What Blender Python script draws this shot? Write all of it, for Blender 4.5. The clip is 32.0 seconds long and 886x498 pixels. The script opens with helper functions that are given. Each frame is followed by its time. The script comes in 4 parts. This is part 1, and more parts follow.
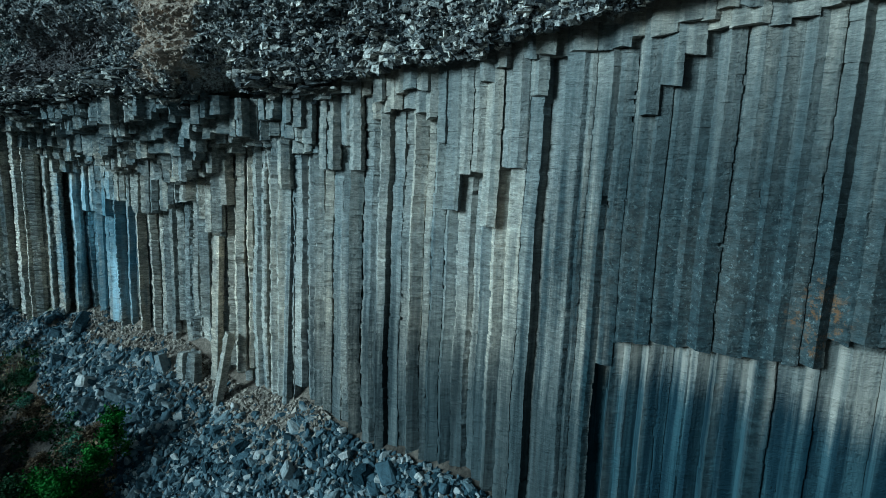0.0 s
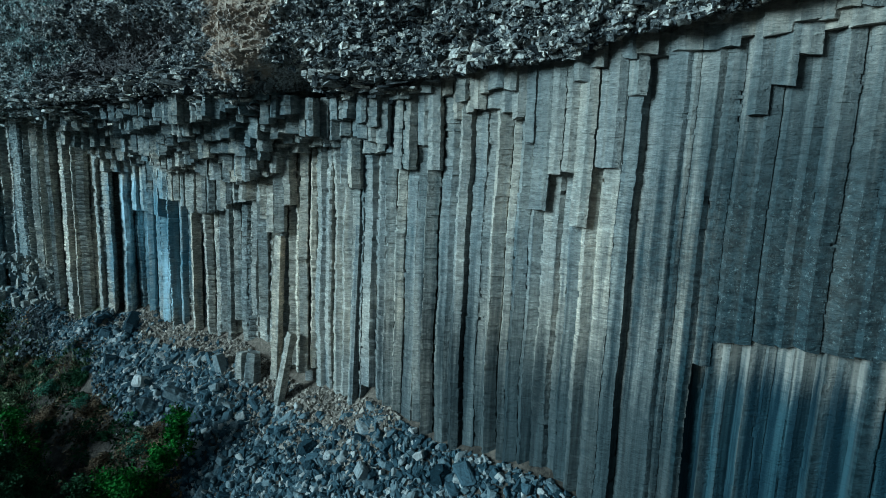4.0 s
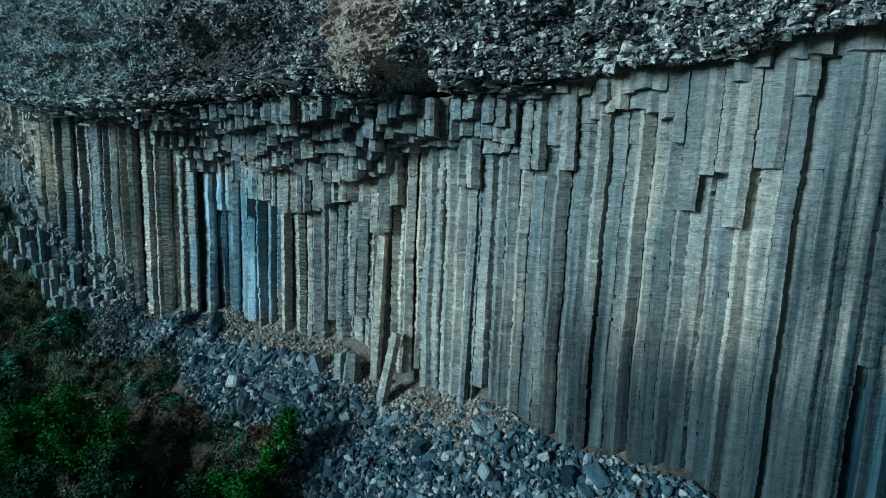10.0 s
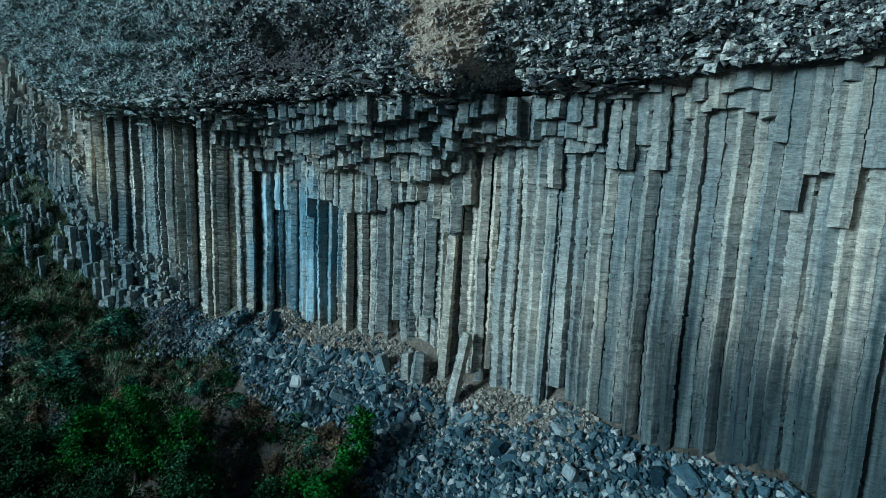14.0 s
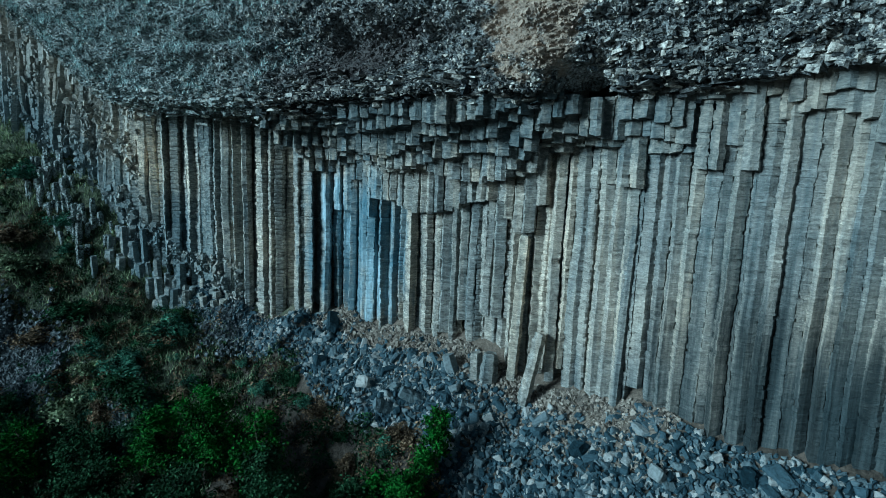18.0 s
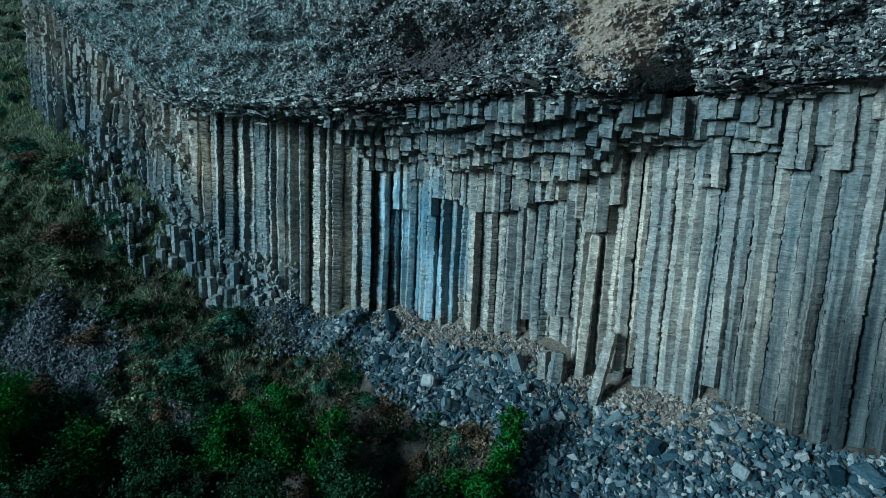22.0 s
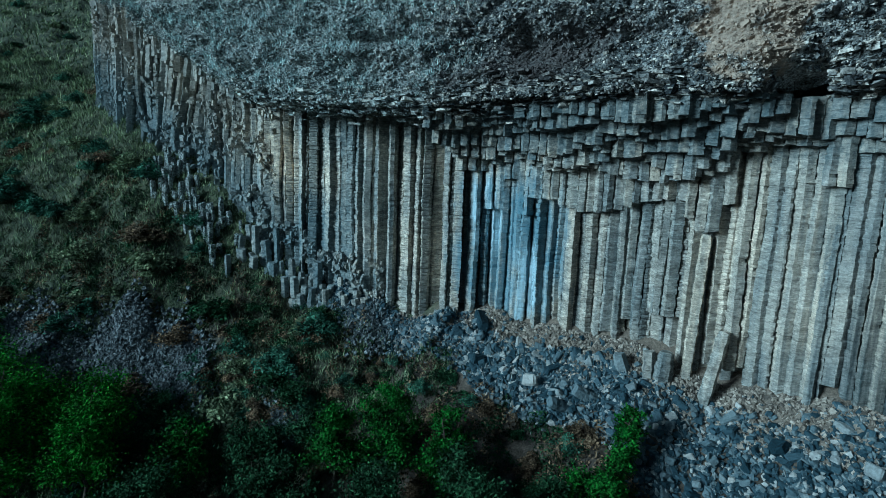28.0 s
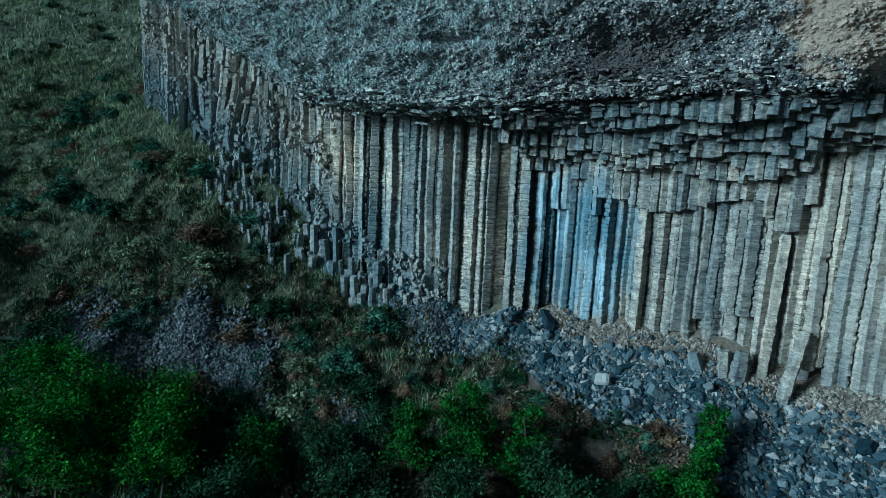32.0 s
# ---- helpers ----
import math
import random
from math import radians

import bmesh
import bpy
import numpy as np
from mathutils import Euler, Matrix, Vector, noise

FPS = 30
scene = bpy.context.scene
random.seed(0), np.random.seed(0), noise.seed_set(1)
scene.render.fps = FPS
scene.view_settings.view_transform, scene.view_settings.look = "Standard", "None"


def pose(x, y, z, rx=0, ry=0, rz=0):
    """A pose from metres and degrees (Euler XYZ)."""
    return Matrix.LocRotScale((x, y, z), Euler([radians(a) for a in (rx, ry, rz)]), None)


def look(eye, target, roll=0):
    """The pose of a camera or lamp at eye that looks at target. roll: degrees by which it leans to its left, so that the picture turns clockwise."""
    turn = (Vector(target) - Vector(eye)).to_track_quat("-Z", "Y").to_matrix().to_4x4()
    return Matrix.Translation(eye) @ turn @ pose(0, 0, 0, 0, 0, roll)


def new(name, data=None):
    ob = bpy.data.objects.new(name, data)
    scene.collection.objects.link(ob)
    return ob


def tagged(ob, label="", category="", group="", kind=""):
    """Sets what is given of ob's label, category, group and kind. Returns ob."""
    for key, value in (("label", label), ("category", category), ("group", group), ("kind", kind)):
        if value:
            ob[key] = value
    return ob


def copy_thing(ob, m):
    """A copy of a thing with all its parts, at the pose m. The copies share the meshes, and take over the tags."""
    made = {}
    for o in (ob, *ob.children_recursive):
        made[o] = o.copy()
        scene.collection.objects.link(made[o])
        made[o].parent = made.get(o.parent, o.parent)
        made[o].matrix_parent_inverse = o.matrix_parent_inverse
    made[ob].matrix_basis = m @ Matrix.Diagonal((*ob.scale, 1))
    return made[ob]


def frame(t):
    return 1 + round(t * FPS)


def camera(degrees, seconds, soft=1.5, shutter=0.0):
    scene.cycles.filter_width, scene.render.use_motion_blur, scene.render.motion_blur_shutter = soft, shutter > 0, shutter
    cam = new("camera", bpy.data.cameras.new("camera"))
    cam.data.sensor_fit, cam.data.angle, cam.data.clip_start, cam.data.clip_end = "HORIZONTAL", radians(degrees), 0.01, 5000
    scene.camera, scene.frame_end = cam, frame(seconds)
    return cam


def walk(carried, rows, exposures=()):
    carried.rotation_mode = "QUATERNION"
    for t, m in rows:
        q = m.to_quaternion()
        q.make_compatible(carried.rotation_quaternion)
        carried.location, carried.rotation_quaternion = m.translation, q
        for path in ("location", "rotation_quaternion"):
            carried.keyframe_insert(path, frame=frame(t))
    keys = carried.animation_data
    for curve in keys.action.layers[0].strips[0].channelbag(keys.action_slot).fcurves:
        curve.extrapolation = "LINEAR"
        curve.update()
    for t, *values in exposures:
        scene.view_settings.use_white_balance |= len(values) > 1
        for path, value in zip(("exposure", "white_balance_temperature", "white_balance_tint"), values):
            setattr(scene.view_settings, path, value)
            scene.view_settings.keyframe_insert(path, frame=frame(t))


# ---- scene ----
cam = camera(74.0, 32.0, soft=0.25)
METRES, EYE = 32.0, 16.0
ROWS = [
    (0.0, 0.0, 0.0, 0.0, 0.382, -9.643, -2.34),
    (1.0, -0.0259, -0.0004, -0.0009, 0.39, -9.659, -2.33),
    (2.0, -0.0525, -0.0003, -0.0019, 0.405, -9.674, -2.34),
    (3.0, -0.08, 0.0005, -0.0028, 0.421, -9.69, -2.32),
    (6.0, -0.168, 0.0012, -0.0046, 0.468, -9.822, -2.3),
    (7.0, -0.1989, 0.0014, -0.0056, 0.468, -9.845, -2.28),
    (8.0, -0.2296, 0.0018, -0.0067, 0.491, -9.869, -2.31),
    (9.0, -0.2612, 0.0023, -0.0076, 0.468, -9.9, -2.27),
    (10.0, -0.2925, 0.0032, -0.0085, 0.475, -9.869, -2.28),
    (11.0, -0.3234, 0.0037, -0.0093, 0.499, -9.908, -2.27),
    (12.0, -0.3543, 0.0039, -0.0108, 0.499, -9.923, -2.28),
    (13.0, -0.3853, 0.0046, -0.0122, 0.514, -9.947, -2.29),
    (14.0, -0.4169, 0.0055, -0.013, 0.53, -9.939, -2.27),
    (17.0, -0.5116, 0.0055, -0.0159, 0.584, -9.962, -2.27),
    (18.0, -0.5437, 0.0049, -0.0168, 0.584, -10.001, -2.29),
    (19.0, -0.5756, 0.0037, -0.018, 0.6, -10.017, -2.29),
    (20.0, -0.6072, 0.0026, -0.0195, 0.6, -10.017, -2.3),
    (21.0, -0.6388, 0.0013, -0.0214, 0.608, -10.001, -2.3),
    (22.0, -0.6698, 0.0005, -0.0227, 0.623, -9.993, -2.32),
    (23.0, -0.7013, -0.0005, -0.0242, 0.678, -9.978, -2.34),
    (24.0, -0.7332, -0.0015, -0.0257, 0.771, -9.978, -2.34),
    (25.0, -0.7659, -0.0022, -0.028, 0.81, -9.939, -2.36),
    (28.0, -0.8624, -0.0041, -0.0313, 0.88, -9.986, -2.32),
    (29.0, -0.8952, -0.0055, -0.0335, 0.888, -9.962, -2.33),
    (30.0, -0.9287, -0.0067, -0.0351, 0.966, -9.931, -2.35),
    (31.0, -0.9632, -0.0089, -0.037, 1.075, -9.939, -2.34),
    (32.0, -0.9987, -0.0118, -0.0392, 1.215, -9.916, -2.4),
]
walk(cam, [(t, pose(METRES * x, METRES * y, EYE + METRES * z, 90 + pitch, roll, yaw)) for t, x, y, z, yaw, pitch, roll in ROWS],
     exposures=[(0.0, -0.02, 4200, -19), (32.0, -0.13, 4130, -17)])

# ---- world, sun, exposure ----
SUN_AZ, SUN_EL = radians(247), radians(18)      # bearing of the sun, clockwise from +y, and its height
world = bpy.data.worlds.new("sky_world")
scene.world = world
world.use_nodes = True
wn = world.node_tree
sky = wn.nodes.new("ShaderNodeTexSky")
sky.sky_type, sky.sun_disc = "NISHITA", False
sky.sun_elevation, sky.sun_rotation = SUN_EL, SUN_AZ
sky.air_density, sky.dust_density = 1.2, 2.0
wn.links.new(sky.outputs[0], wn.nodes["Background"].inputs[0])
wn.nodes["Background"].inputs[1].default_value = 0.015
sun = new("sun", bpy.data.lights.new("sun", "SUN"))
sun.data.energy, sun.data.angle, sun.data.color = 4.6, radians(22), (1.0, 0.91, 0.80)
sun.matrix_world = look(Vector((math.sin(SUN_AZ) * math.cos(SUN_EL), math.cos(SUN_AZ) * math.cos(SUN_EL), math.sin(SUN_EL))) * 150, (0, 0, 0))

# ---- plan: s runs along the cliff, d out of it towards the valley ----
OX, OY = 12.0, 16.0
UX, UY = -0.82017, 0.57212
NX, NY = -0.57212, -0.82017


def place(s, d, z):
    return np.stack([OX + UX * s + NX * d, OY + UY * s + NY * d, z + 0 * s], axis=-1)


def spot(s, d, z):
    return Vector((OX + UX * s + NX * d, OY + UY * s + NY * d, z))


END = 88.5      # where the cliff ends
FACE_S = [-30, 0, 8, 14, 20, 24, 29, 34, 38, 41, 44.2, 46.9, 50, 56, 62, 70, 80, 86, 89, 95]
FACE_D = [0.3, 0, 0.1, 0.2, 0.2, -0.1, -0.1, 0.0, 0.3, 0.45, 0.5, 2.5, 3.2, 4.6, 5.8, 6.4, 7.0, 7.0, 6.2, 3.0]
BROW_S = [-30, 0, 10, 14, 20, 24, 27, 33, 39, 46, 54, 60, 66, 72, 80, 86, 90]
BROW_D = [1.2, 1.2, 1.2, 1.3, 1.6, 2.7, 3.7, 4.6, 5.3, 6.0, 7.6, 8.0, 7.6, 7.2, 7.4, 7.0, 5.6]
TOP_S = [-30, 0, 5, 8, 11, 12.7, 14.5, 16.6, 18.7, 21.3, 23.5, 26, 33, 37, 42, 47, 53, 59, 64, 70, 75, 80, 90]
TOP_Z = [23.5, 22.0, 21.2, 20.6, 20.1, 19.6, 19.4, 19.4, 19.0, 19.0, 18.8, 18.4, 18.3, 18.2, 17.9, 17.5, 17.6, 17.9, 18.9, 21.2, 23.4, 25.7, 29]
FOOT_S = [-30, 0, 8, 14, 20, 24, 29, 33, 40, 45, 48.5, 53, 56, 60, 63, 66, 70, 74, 80, 86, 92, 140]
FOOT_Z = [1.5, 1.5, 1.8, 2.2, 2.2, 2.5, 1.8, 3.2, 3.4, 2.9, 2.8, 3.5, 4.2, 5.6, 6.8, 9.4, 11.8, 13.4, 15.5, 17.2, 18.6, 30]
# lower ends of the hanging front columns
HANG_S = [-30, 2, 2.8, 4.9, 4.95, 5.4, 5.42, 5.95, 5.97, 6.6, 6.65, 7.6, 8.8, 9.95, 10, 10.55, 10.6, 12.1, 12.12, 12.6, 12.75, 13.45, 13.46, 14.2, 14.3, 15, 15.1, 15.8, 16, 17.3, 17.6, 18.3, 18.35, 19, 19.05, 19.65, 19.7, 20.4, 20.6, 21.5, 21.6, 24.1, 24.12, 25.2, 25.25, 26.9, 26.95, 27.6, 27.65, 29.2, 29.3, 29.8, 29.82, 30.65, 30.7, 31.45, 31.6, 32.4, 34.3, 35, 36.8, 37.9, 39, 39.2, 41.1, 41.2, 42, 42.1, 43.1, 43.5, 44.5, 44.6, 46.1, 46.2, 46.7, 46.9, 53, 60, 66, 90]
HANG_Z = [21.5, 20.3, 19.9, 19.9, 19.6, 19.6, 18.3, 18.3, 15.4, 15.4, 20.2, 19.5, 19.5, 19.35, 18.05, 18.0, 15.5, 15.4, 13.1, 13.1, 15.2, 15.1, 13.6, 13.6, 16.3, 16.3, 17.2, 17.4, 17.6, 17.6, 17.2, 17.1, 18.2, 18.2, 14.9, 14.9, 16.0, 16.0, 14.9, 14.8, 15.6, 15.5, 13.8, 13.8, 15.7, 15.8, 15.8, 15.6, 15.5, 15.2, 11.5, 11.4, 10.8, 10.8, 11.5, 11.5, 12.4, 12.5, 12.1, 11.7, 11.25, 11.3, 11.5, 11.9, 11.8, 10.7, 10.7, 13.0, 13.0, 10.85, 10.8, 13.4, 13.4, 14.6, 14.6, 16.4, 17.0, 17.4, 18.2, 27]


def face(s):
    return np.interp(s, FACE_S, FACE_D)


def brow(s):
    return np.interp(s, BROW_S, BROW_D)


def top(s):
    return np.interp(s, TOP_S, TOP_Z)


def foot(s):
    return np.interp(s, FOOT_S, FOOT_Z)


def n1(x, y, z):
    return noise.noise(Vector((x, y, z)))


def smooth(a, b, x):
    k = np.clip((x - a) / (b - a), 0, 1)
    return k * k * (3 - 2 * k)


def ground_z(s, d):
    """Height of the ground: scree and hillside under the cliff, valley floor before it, plateau behind it."""
    out = d - np.where((s > 41) & (s < 50), 0.45 + (s - 41) * 0.3056, face(s))
    steep = np.interp(s, [50, 60, 65, 78, 90, 105], [0.78, 0.95, 1.12, 1.12, 0.85, 0.62])
    fall = steep * (np.clip(out, -1.5, 12) + np.where(out > 12, 5.5 * (1 - np.exp(-np.maximum(out - 12, 0) / 10)), 0))
    low = foot(s) - fall
    low = np.maximum(low, -11 + 0.02 * np.maximum(out - 30, 0))
    low = low + 0.14 * np.clip(out - 60, 0, 260)
    back = np.clip((-1.8 - out) / 2.2, 0, 1)
    high = 27.5 + 0.10 * np.maximum(-out - 4, 0)
    hill = foot(s) - 0.62 * out
    end = smooth(END - 1.5, END + 1.0, s)
    behind = high * (1 - end) + hill * end
    blend = np.where(end > 0.5, np.clip(-out / 2.0, 0, 1), back)
    return np.minimum(low * (1 - blend) + behind * blend, 75 + 0.02 * np.abs(out))


# ---- materials ----
def material(name):
    m = bpy.data.materials.new(name)
    m.use_nodes = True
    return m, m.node_tree.nodes, m.node_tree.links, m.node_tree.nodes["Principled BSDF"]


def tex_noise(nodes, links, vec, scale, detail=4.0, rough=0.55, stretch=None):
    if stretch:
        mp = nodes.new("ShaderNodeMapping")
        mp.inputs["Scale"].default_value = stretch
        links.new(vec, mp.inputs[0])
        vec = mp.outputs[0]
    t = nodes.new("ShaderNodeTexNoise")
    t.inputs["Scale"].default_value, t.inputs["Detail"].default_value, t.inputs["Roughness"].default_value = scale, detail, rough
    links.new(vec, t.inputs["Vector"])
    return t.outputs["Fac"]


def ramp(nodes, links, fac, stops):
    r = nodes.new("ShaderNodeValToRGB")
    e = r.color_ramp.elements
    while len(e) < len(stops):
        e.new(0.5)
    for k, (p, c) in zip(e, stops):
        k.position, k.color = p, (*c, 1) if len(c) == 3 else c
    links.new(fac, r.inputs[0])
    return r.outputs[0]


def grey(v):
    return (v, v, v)


def mix(nodes, links, fac, a, b, blend="MIX"):
    m = nodes.new("ShaderNodeMix")
    m.data_type, m.blend_type = "RGBA", blend
    for sock, val in ((m.inputs[0], fac), (m.inputs[6], a), (m.inputs[7], b)):
        if isinstance(val, (int, float)):
            sock.default_value = val
        elif isinstance(val, tuple):
            sock.default_value = (*val, 1)
        else:
            links.new(val, sock)
    return m.outputs[2]


def calc(nodes, links, op, a, b=0.0, clamp=False):
    m = nodes.new("ShaderNodeMath")
    m.operation, m.use_clamp = op, clamp
    for sock, val in zip(m.inputs, (a, b)):
        if isinstance(val, (int, float)):
            sock.default_value = val
        else:
            links.new(val, sock)
    return m.outputs[0]


def bump(nodes, links, height, strength, dist, normal=None):
    b = nodes.new("ShaderNodeBump")
    b.inputs["Strength"].default_value, b.inputs["Distance"].default_value = strength, dist
    links.new(height, b.inputs["Height"])
    if normal:
        links.new(normal, b.inputs["Normal"])
    return b.outputs[0]


def world_place(nodes, links):
    """World position, and along-cliff and height coordinates."""
    g = nodes.new("ShaderNodeNewGeometry")
    dot = nodes.new("ShaderNodeVectorMath")
    dot.operation = "DOT_PRODUCT"
    dot.inputs[1].default_value = (UX, UY, 0)
    links.new(g.outputs["Position"], dot.inputs[0])
    s = calc(nodes, links, "SUBTRACT", dot.outputs["Value"], OX * UX + OY * UY)
    sep = nodes.new("ShaderNodeSeparateXYZ")
    links.new(g.outputs["Position"], sep.inputs[0])
    return g, s, sep.outputs[2]


def patch(nodes, links, s, z, s0, s1, z0, z1, wobble, soft=1.0):
    """A stain's outline in the plane of the cliff: 1 within, ragged by a noise."""
    a = calc(nodes, links, "ABSOLUTE", calc(nodes, links, "DIVIDE", calc(nodes, links, "SUBTRACT", s, (s0 + s1) / 2), (s1 - s0) / 2))
    b = calc(nodes, links, "ABSOLUTE", calc(nodes, links, "DIVIDE", calc(nodes, links, "SUBTRACT", z, (z0 + z1) / 2), (z1 - z0) / 2))
    far = calc(nodes, links, "ADD", calc(nodes, links, "POWER", a, 2.5), calc(nodes, links, "POWER", b, 2.5))
    far = calc(nodes, links, "ADD", far, calc(nodes, links, "MULTIPLY", calc(nodes, links, "SUBTRACT", wobble, 0.5), 4.0))
    return calc(nodes, links, "SUBTRACT", 1.0, calc(nodes, links, "DIVIDE", far, soft + 1.0), True)


def ease(nodes, links, x, a, b, wobble=None, by=0.0):
    """A soft step from 0 at a to 1 at b, its edge ragged by a noise."""
    if wobble is not None:
        x = calc(nodes, links, "ADD", x, calc(nodes, links, "MULTIPLY", calc(nodes, links, "SUBTRACT", wobble, 0.5), by))
    m = nodes.new("ShaderNodeMapRange")
    m.interpolation_type = "SMOOTHSTEP"
    m.inputs["From Min"].default_value, m.inputs["From Max"].default_value = a, b
    links.new(x, m.inputs["Value"])
    return m.outputs[0]


def make_basalt():
    m, n, l, p = material("columnar_basalt")
    g, s, z = world_place(n, l)
    pos = g.outputs["Position"]
    info = n.new("ShaderNodeObjectInfo")
    own = calc(n, l, "FRACT", calc(n, l, "ADD", info.outputs["Random"], g.outputs["Random Per Island"]))
    broad = tex_noise(n, l, pos, 0.16, 3)
    streak = tex_noise(n, l, pos, 1.0, 5, 0.6, (2.4, 2.4, 0.10))
    fine = tex_noise(n, l, pos, 1.0, 6, 0.65, (3.0, 3.0, 4.5))
    ribs = tex_noise(n, l, pos, 1.0, 4, 0.65, (3.4, 3.4, 15.0))
    plates = tex_noise(n, l, pos, 1.0, 4, 0.6, (0.9, 0.9, 3.4))
    chips = tex_noise(n, l, pos, 9.0, 5, 0.72)
    ledges = ease(n, l, s, 22.0, 36.0)      # platy jointing grows stronger along the wall
    tone = calc(n, l, "ADD", calc(n, l, "MULTIPLY", broad, 0.55), calc(n, l, "MULTIPLY", streak, 0.45))
    base = ramp(n, l, tone, [(0.34, (0.16, 0.185, 0.185)), (0.45, (0.33, 0.325, 0.30)), (0.55, (0.47, 0.43, 0.365)), (0.66, (0.64, 0.565, 0.46))])
    base = mix(n, l, 1.0, base, ramp(n, l, own, [(0, (0.62, 0.67, 0.71)), (0.4, (0.86, 0.88, 0.90)), (1, (1.16, 1.11, 1.04))]), "MULTIPLY")
    base = mix(n, l, calc(n, l, "ADD", 0.45, calc(n, l, "MULTIPLY", ledges, 0.35)), base, ramp(n, l, plates, [(0.34, grey(0.48)), (0.47, grey(0.92)), (0.58, grey(1.08)), (0.70, grey(1.5))]), "MULTIPLY")
    base = mix(n, l, calc(n, l, "ADD", 0.35, calc(n, l, "MULTIPLY", ledges, 0.3)), base, ramp(n, l, fine, [(0.33, grey(0.5)), (0.5, grey(0.97)), (0.68, grey(1.4))]), "MULTIPLY")
    base = mix(n, l, 0.5, base, ramp(n, l, chips, [(0.34, grey(0.28)), (0.44, grey(0.96)), (0.58, grey(1.04)), (0.68, grey(1.8))]), "MULTIPLY")
    base = mix(n, l, calc(n, l, "ADD", 0.50, calc(n, l, "MULTIPLY", ledges, 0.3)), base, ramp(n, l, ribs, [(0.36, grey(0.42)), (0.47, grey(0.96)), (0.56, grey(1.06)), (0.66, grey(1.75))]), "MULTIPLY")
    base = mix(n, l, 1.0, base, mix(n, l, ease(n, l, s, 44.0, 52.0), grey(1.0), (1.30, 1.29, 1.27)), "MULTIPLY")      # far stretch lightened in colour, as its face turns from the sun
    # duller, browner weathering towards the ragged end
    dull = ease(n, l, s, 58.0, 70.0, fine, 14.0)
    base = mix(n, l, calc(n, l, "MULTIPLY", dull, 0.55), base, mix(n, l, fine, (0.10, 0.11, 0.11), (0.44, 0.42, 0.37)))
    # dark damp weathering low on the wall, with lens vignette put into the colour
    deep = n.new("ShaderNodeVectorMath")
    deep.operation = "DOT_PRODUCT"
    deep.inputs[1].default_value = (NX, NY, 0)
    l.new(pos, deep.inputs[0])
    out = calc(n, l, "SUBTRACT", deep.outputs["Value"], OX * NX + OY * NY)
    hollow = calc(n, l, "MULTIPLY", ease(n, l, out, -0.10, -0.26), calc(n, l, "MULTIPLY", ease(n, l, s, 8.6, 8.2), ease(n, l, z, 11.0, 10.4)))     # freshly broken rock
    damp_vignette = calc(n, l, "MULTIPLY", ease(n, l, z, 12.5, 5.5, streak, 9.0), ease(n, l, s, 26.5, 16.5, streak, 14.0))
    dimmed_wet_rock = mix(n, l, ease(n, l, streak, 0.38, 0.66), (0.007, 0.015, 0.019), (0.052, 0.070, 0.077))
    base = mix(n, l, calc(n, l, "MULTIPLY", damp_vignette, 0.92), base, dimmed_wet_rock)
    # dark weathering round the broken ledge, lens vignette painted in as well
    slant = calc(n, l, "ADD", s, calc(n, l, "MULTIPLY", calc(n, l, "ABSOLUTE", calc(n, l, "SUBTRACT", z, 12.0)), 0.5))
    stain_vignette = calc(n, l, "MULTIPLY", ease(n, l, slant, 13.0, 8.5, streak, 9.0), calc(n, l, "SUBTRACT", 1.0, hollow))
    stain_vignette = calc(n, l, "MULTIPLY", stain_vignette, ease(n, l, z, 22.5, 15.5, streak, 8.0))
    base = mix(n, l, calc(n, l, "MULTIPLY", stain_vignette, 0.9), base, mix(n, l, ease(n, l, fine, 0.36, 0.66), (0.005, 0.015, 0.021), (0.030, 0.052, 0.062)))
    # broken rock where the columns pass into the brow, overhang shade put into its colour
    brow_shade = patch(n, l, s, z, 20, 62, 14.6, 20.2, fine, 0.6)
    base = mix(n, l, calc(n, l, "MULTIPLY", brow_shade, 0.75), base, mix(n, l, fine, (0.018, 0.036, 0.045), (0.17, 0.215, 0.235)))
    # the same darkening higher on the near columns, vignette in part
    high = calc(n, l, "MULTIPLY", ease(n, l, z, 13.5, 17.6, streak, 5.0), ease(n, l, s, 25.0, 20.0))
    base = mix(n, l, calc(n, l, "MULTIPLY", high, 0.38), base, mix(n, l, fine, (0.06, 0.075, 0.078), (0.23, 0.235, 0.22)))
    # blue-grey weathering low on the far stretch, bluish shade put into its colour
    shade_damp = calc(n, l, "MULTIPLY", ease(n, l, s, 49.0, 56.0), ease(n, l, calc(n, l, "SUBTRACT", z, calc(n, l, "MULTIPLY", calc(n, l, "SUBTRACT", s, 54.0), 0.42)), 11.0, 6.5, fine, 8.0))
    base = mix(n, l, calc(n, l, "MULTIPLY", shade_damp, 0.6), base, mix(n, l, fine, (0.025, 0.06, 0.085), (0.20, 0.29, 0.34)))
    # white mineral stain in the alcove, with blue-grey wet rock round it
    wob = tex_noise(n, l, pos, 1.0, 5, 0.6, (1.3, 1.3, 0.35))
    wet = patch(n, l, s, z, 38.5, 46.6, 2.5, 14.0, wob, 0.3)
    base = mix(n, l, calc(n, l, "MULTIPLY", wet, 0.7), base, mix(n, l, streak, (0.03, 0.11, 0.18), (0.24, 0.41, 0.52)))
    lime = tex_noise(n, l, pos, 1.0, 4, 0.7, (2.6, 2.6, 0.22))
    limes = ramp(n, l, lime, [(0.38, grey(0)), (0.54, grey(1))])
    w1 = patch(n, l, s, z, 39.8, 42.6, 3.2, 8.6, wob, 0.3)
    w2 = patch(n, l, s, z, 43.2, 45.6, 7.4, 13.6, wob, 0.3)
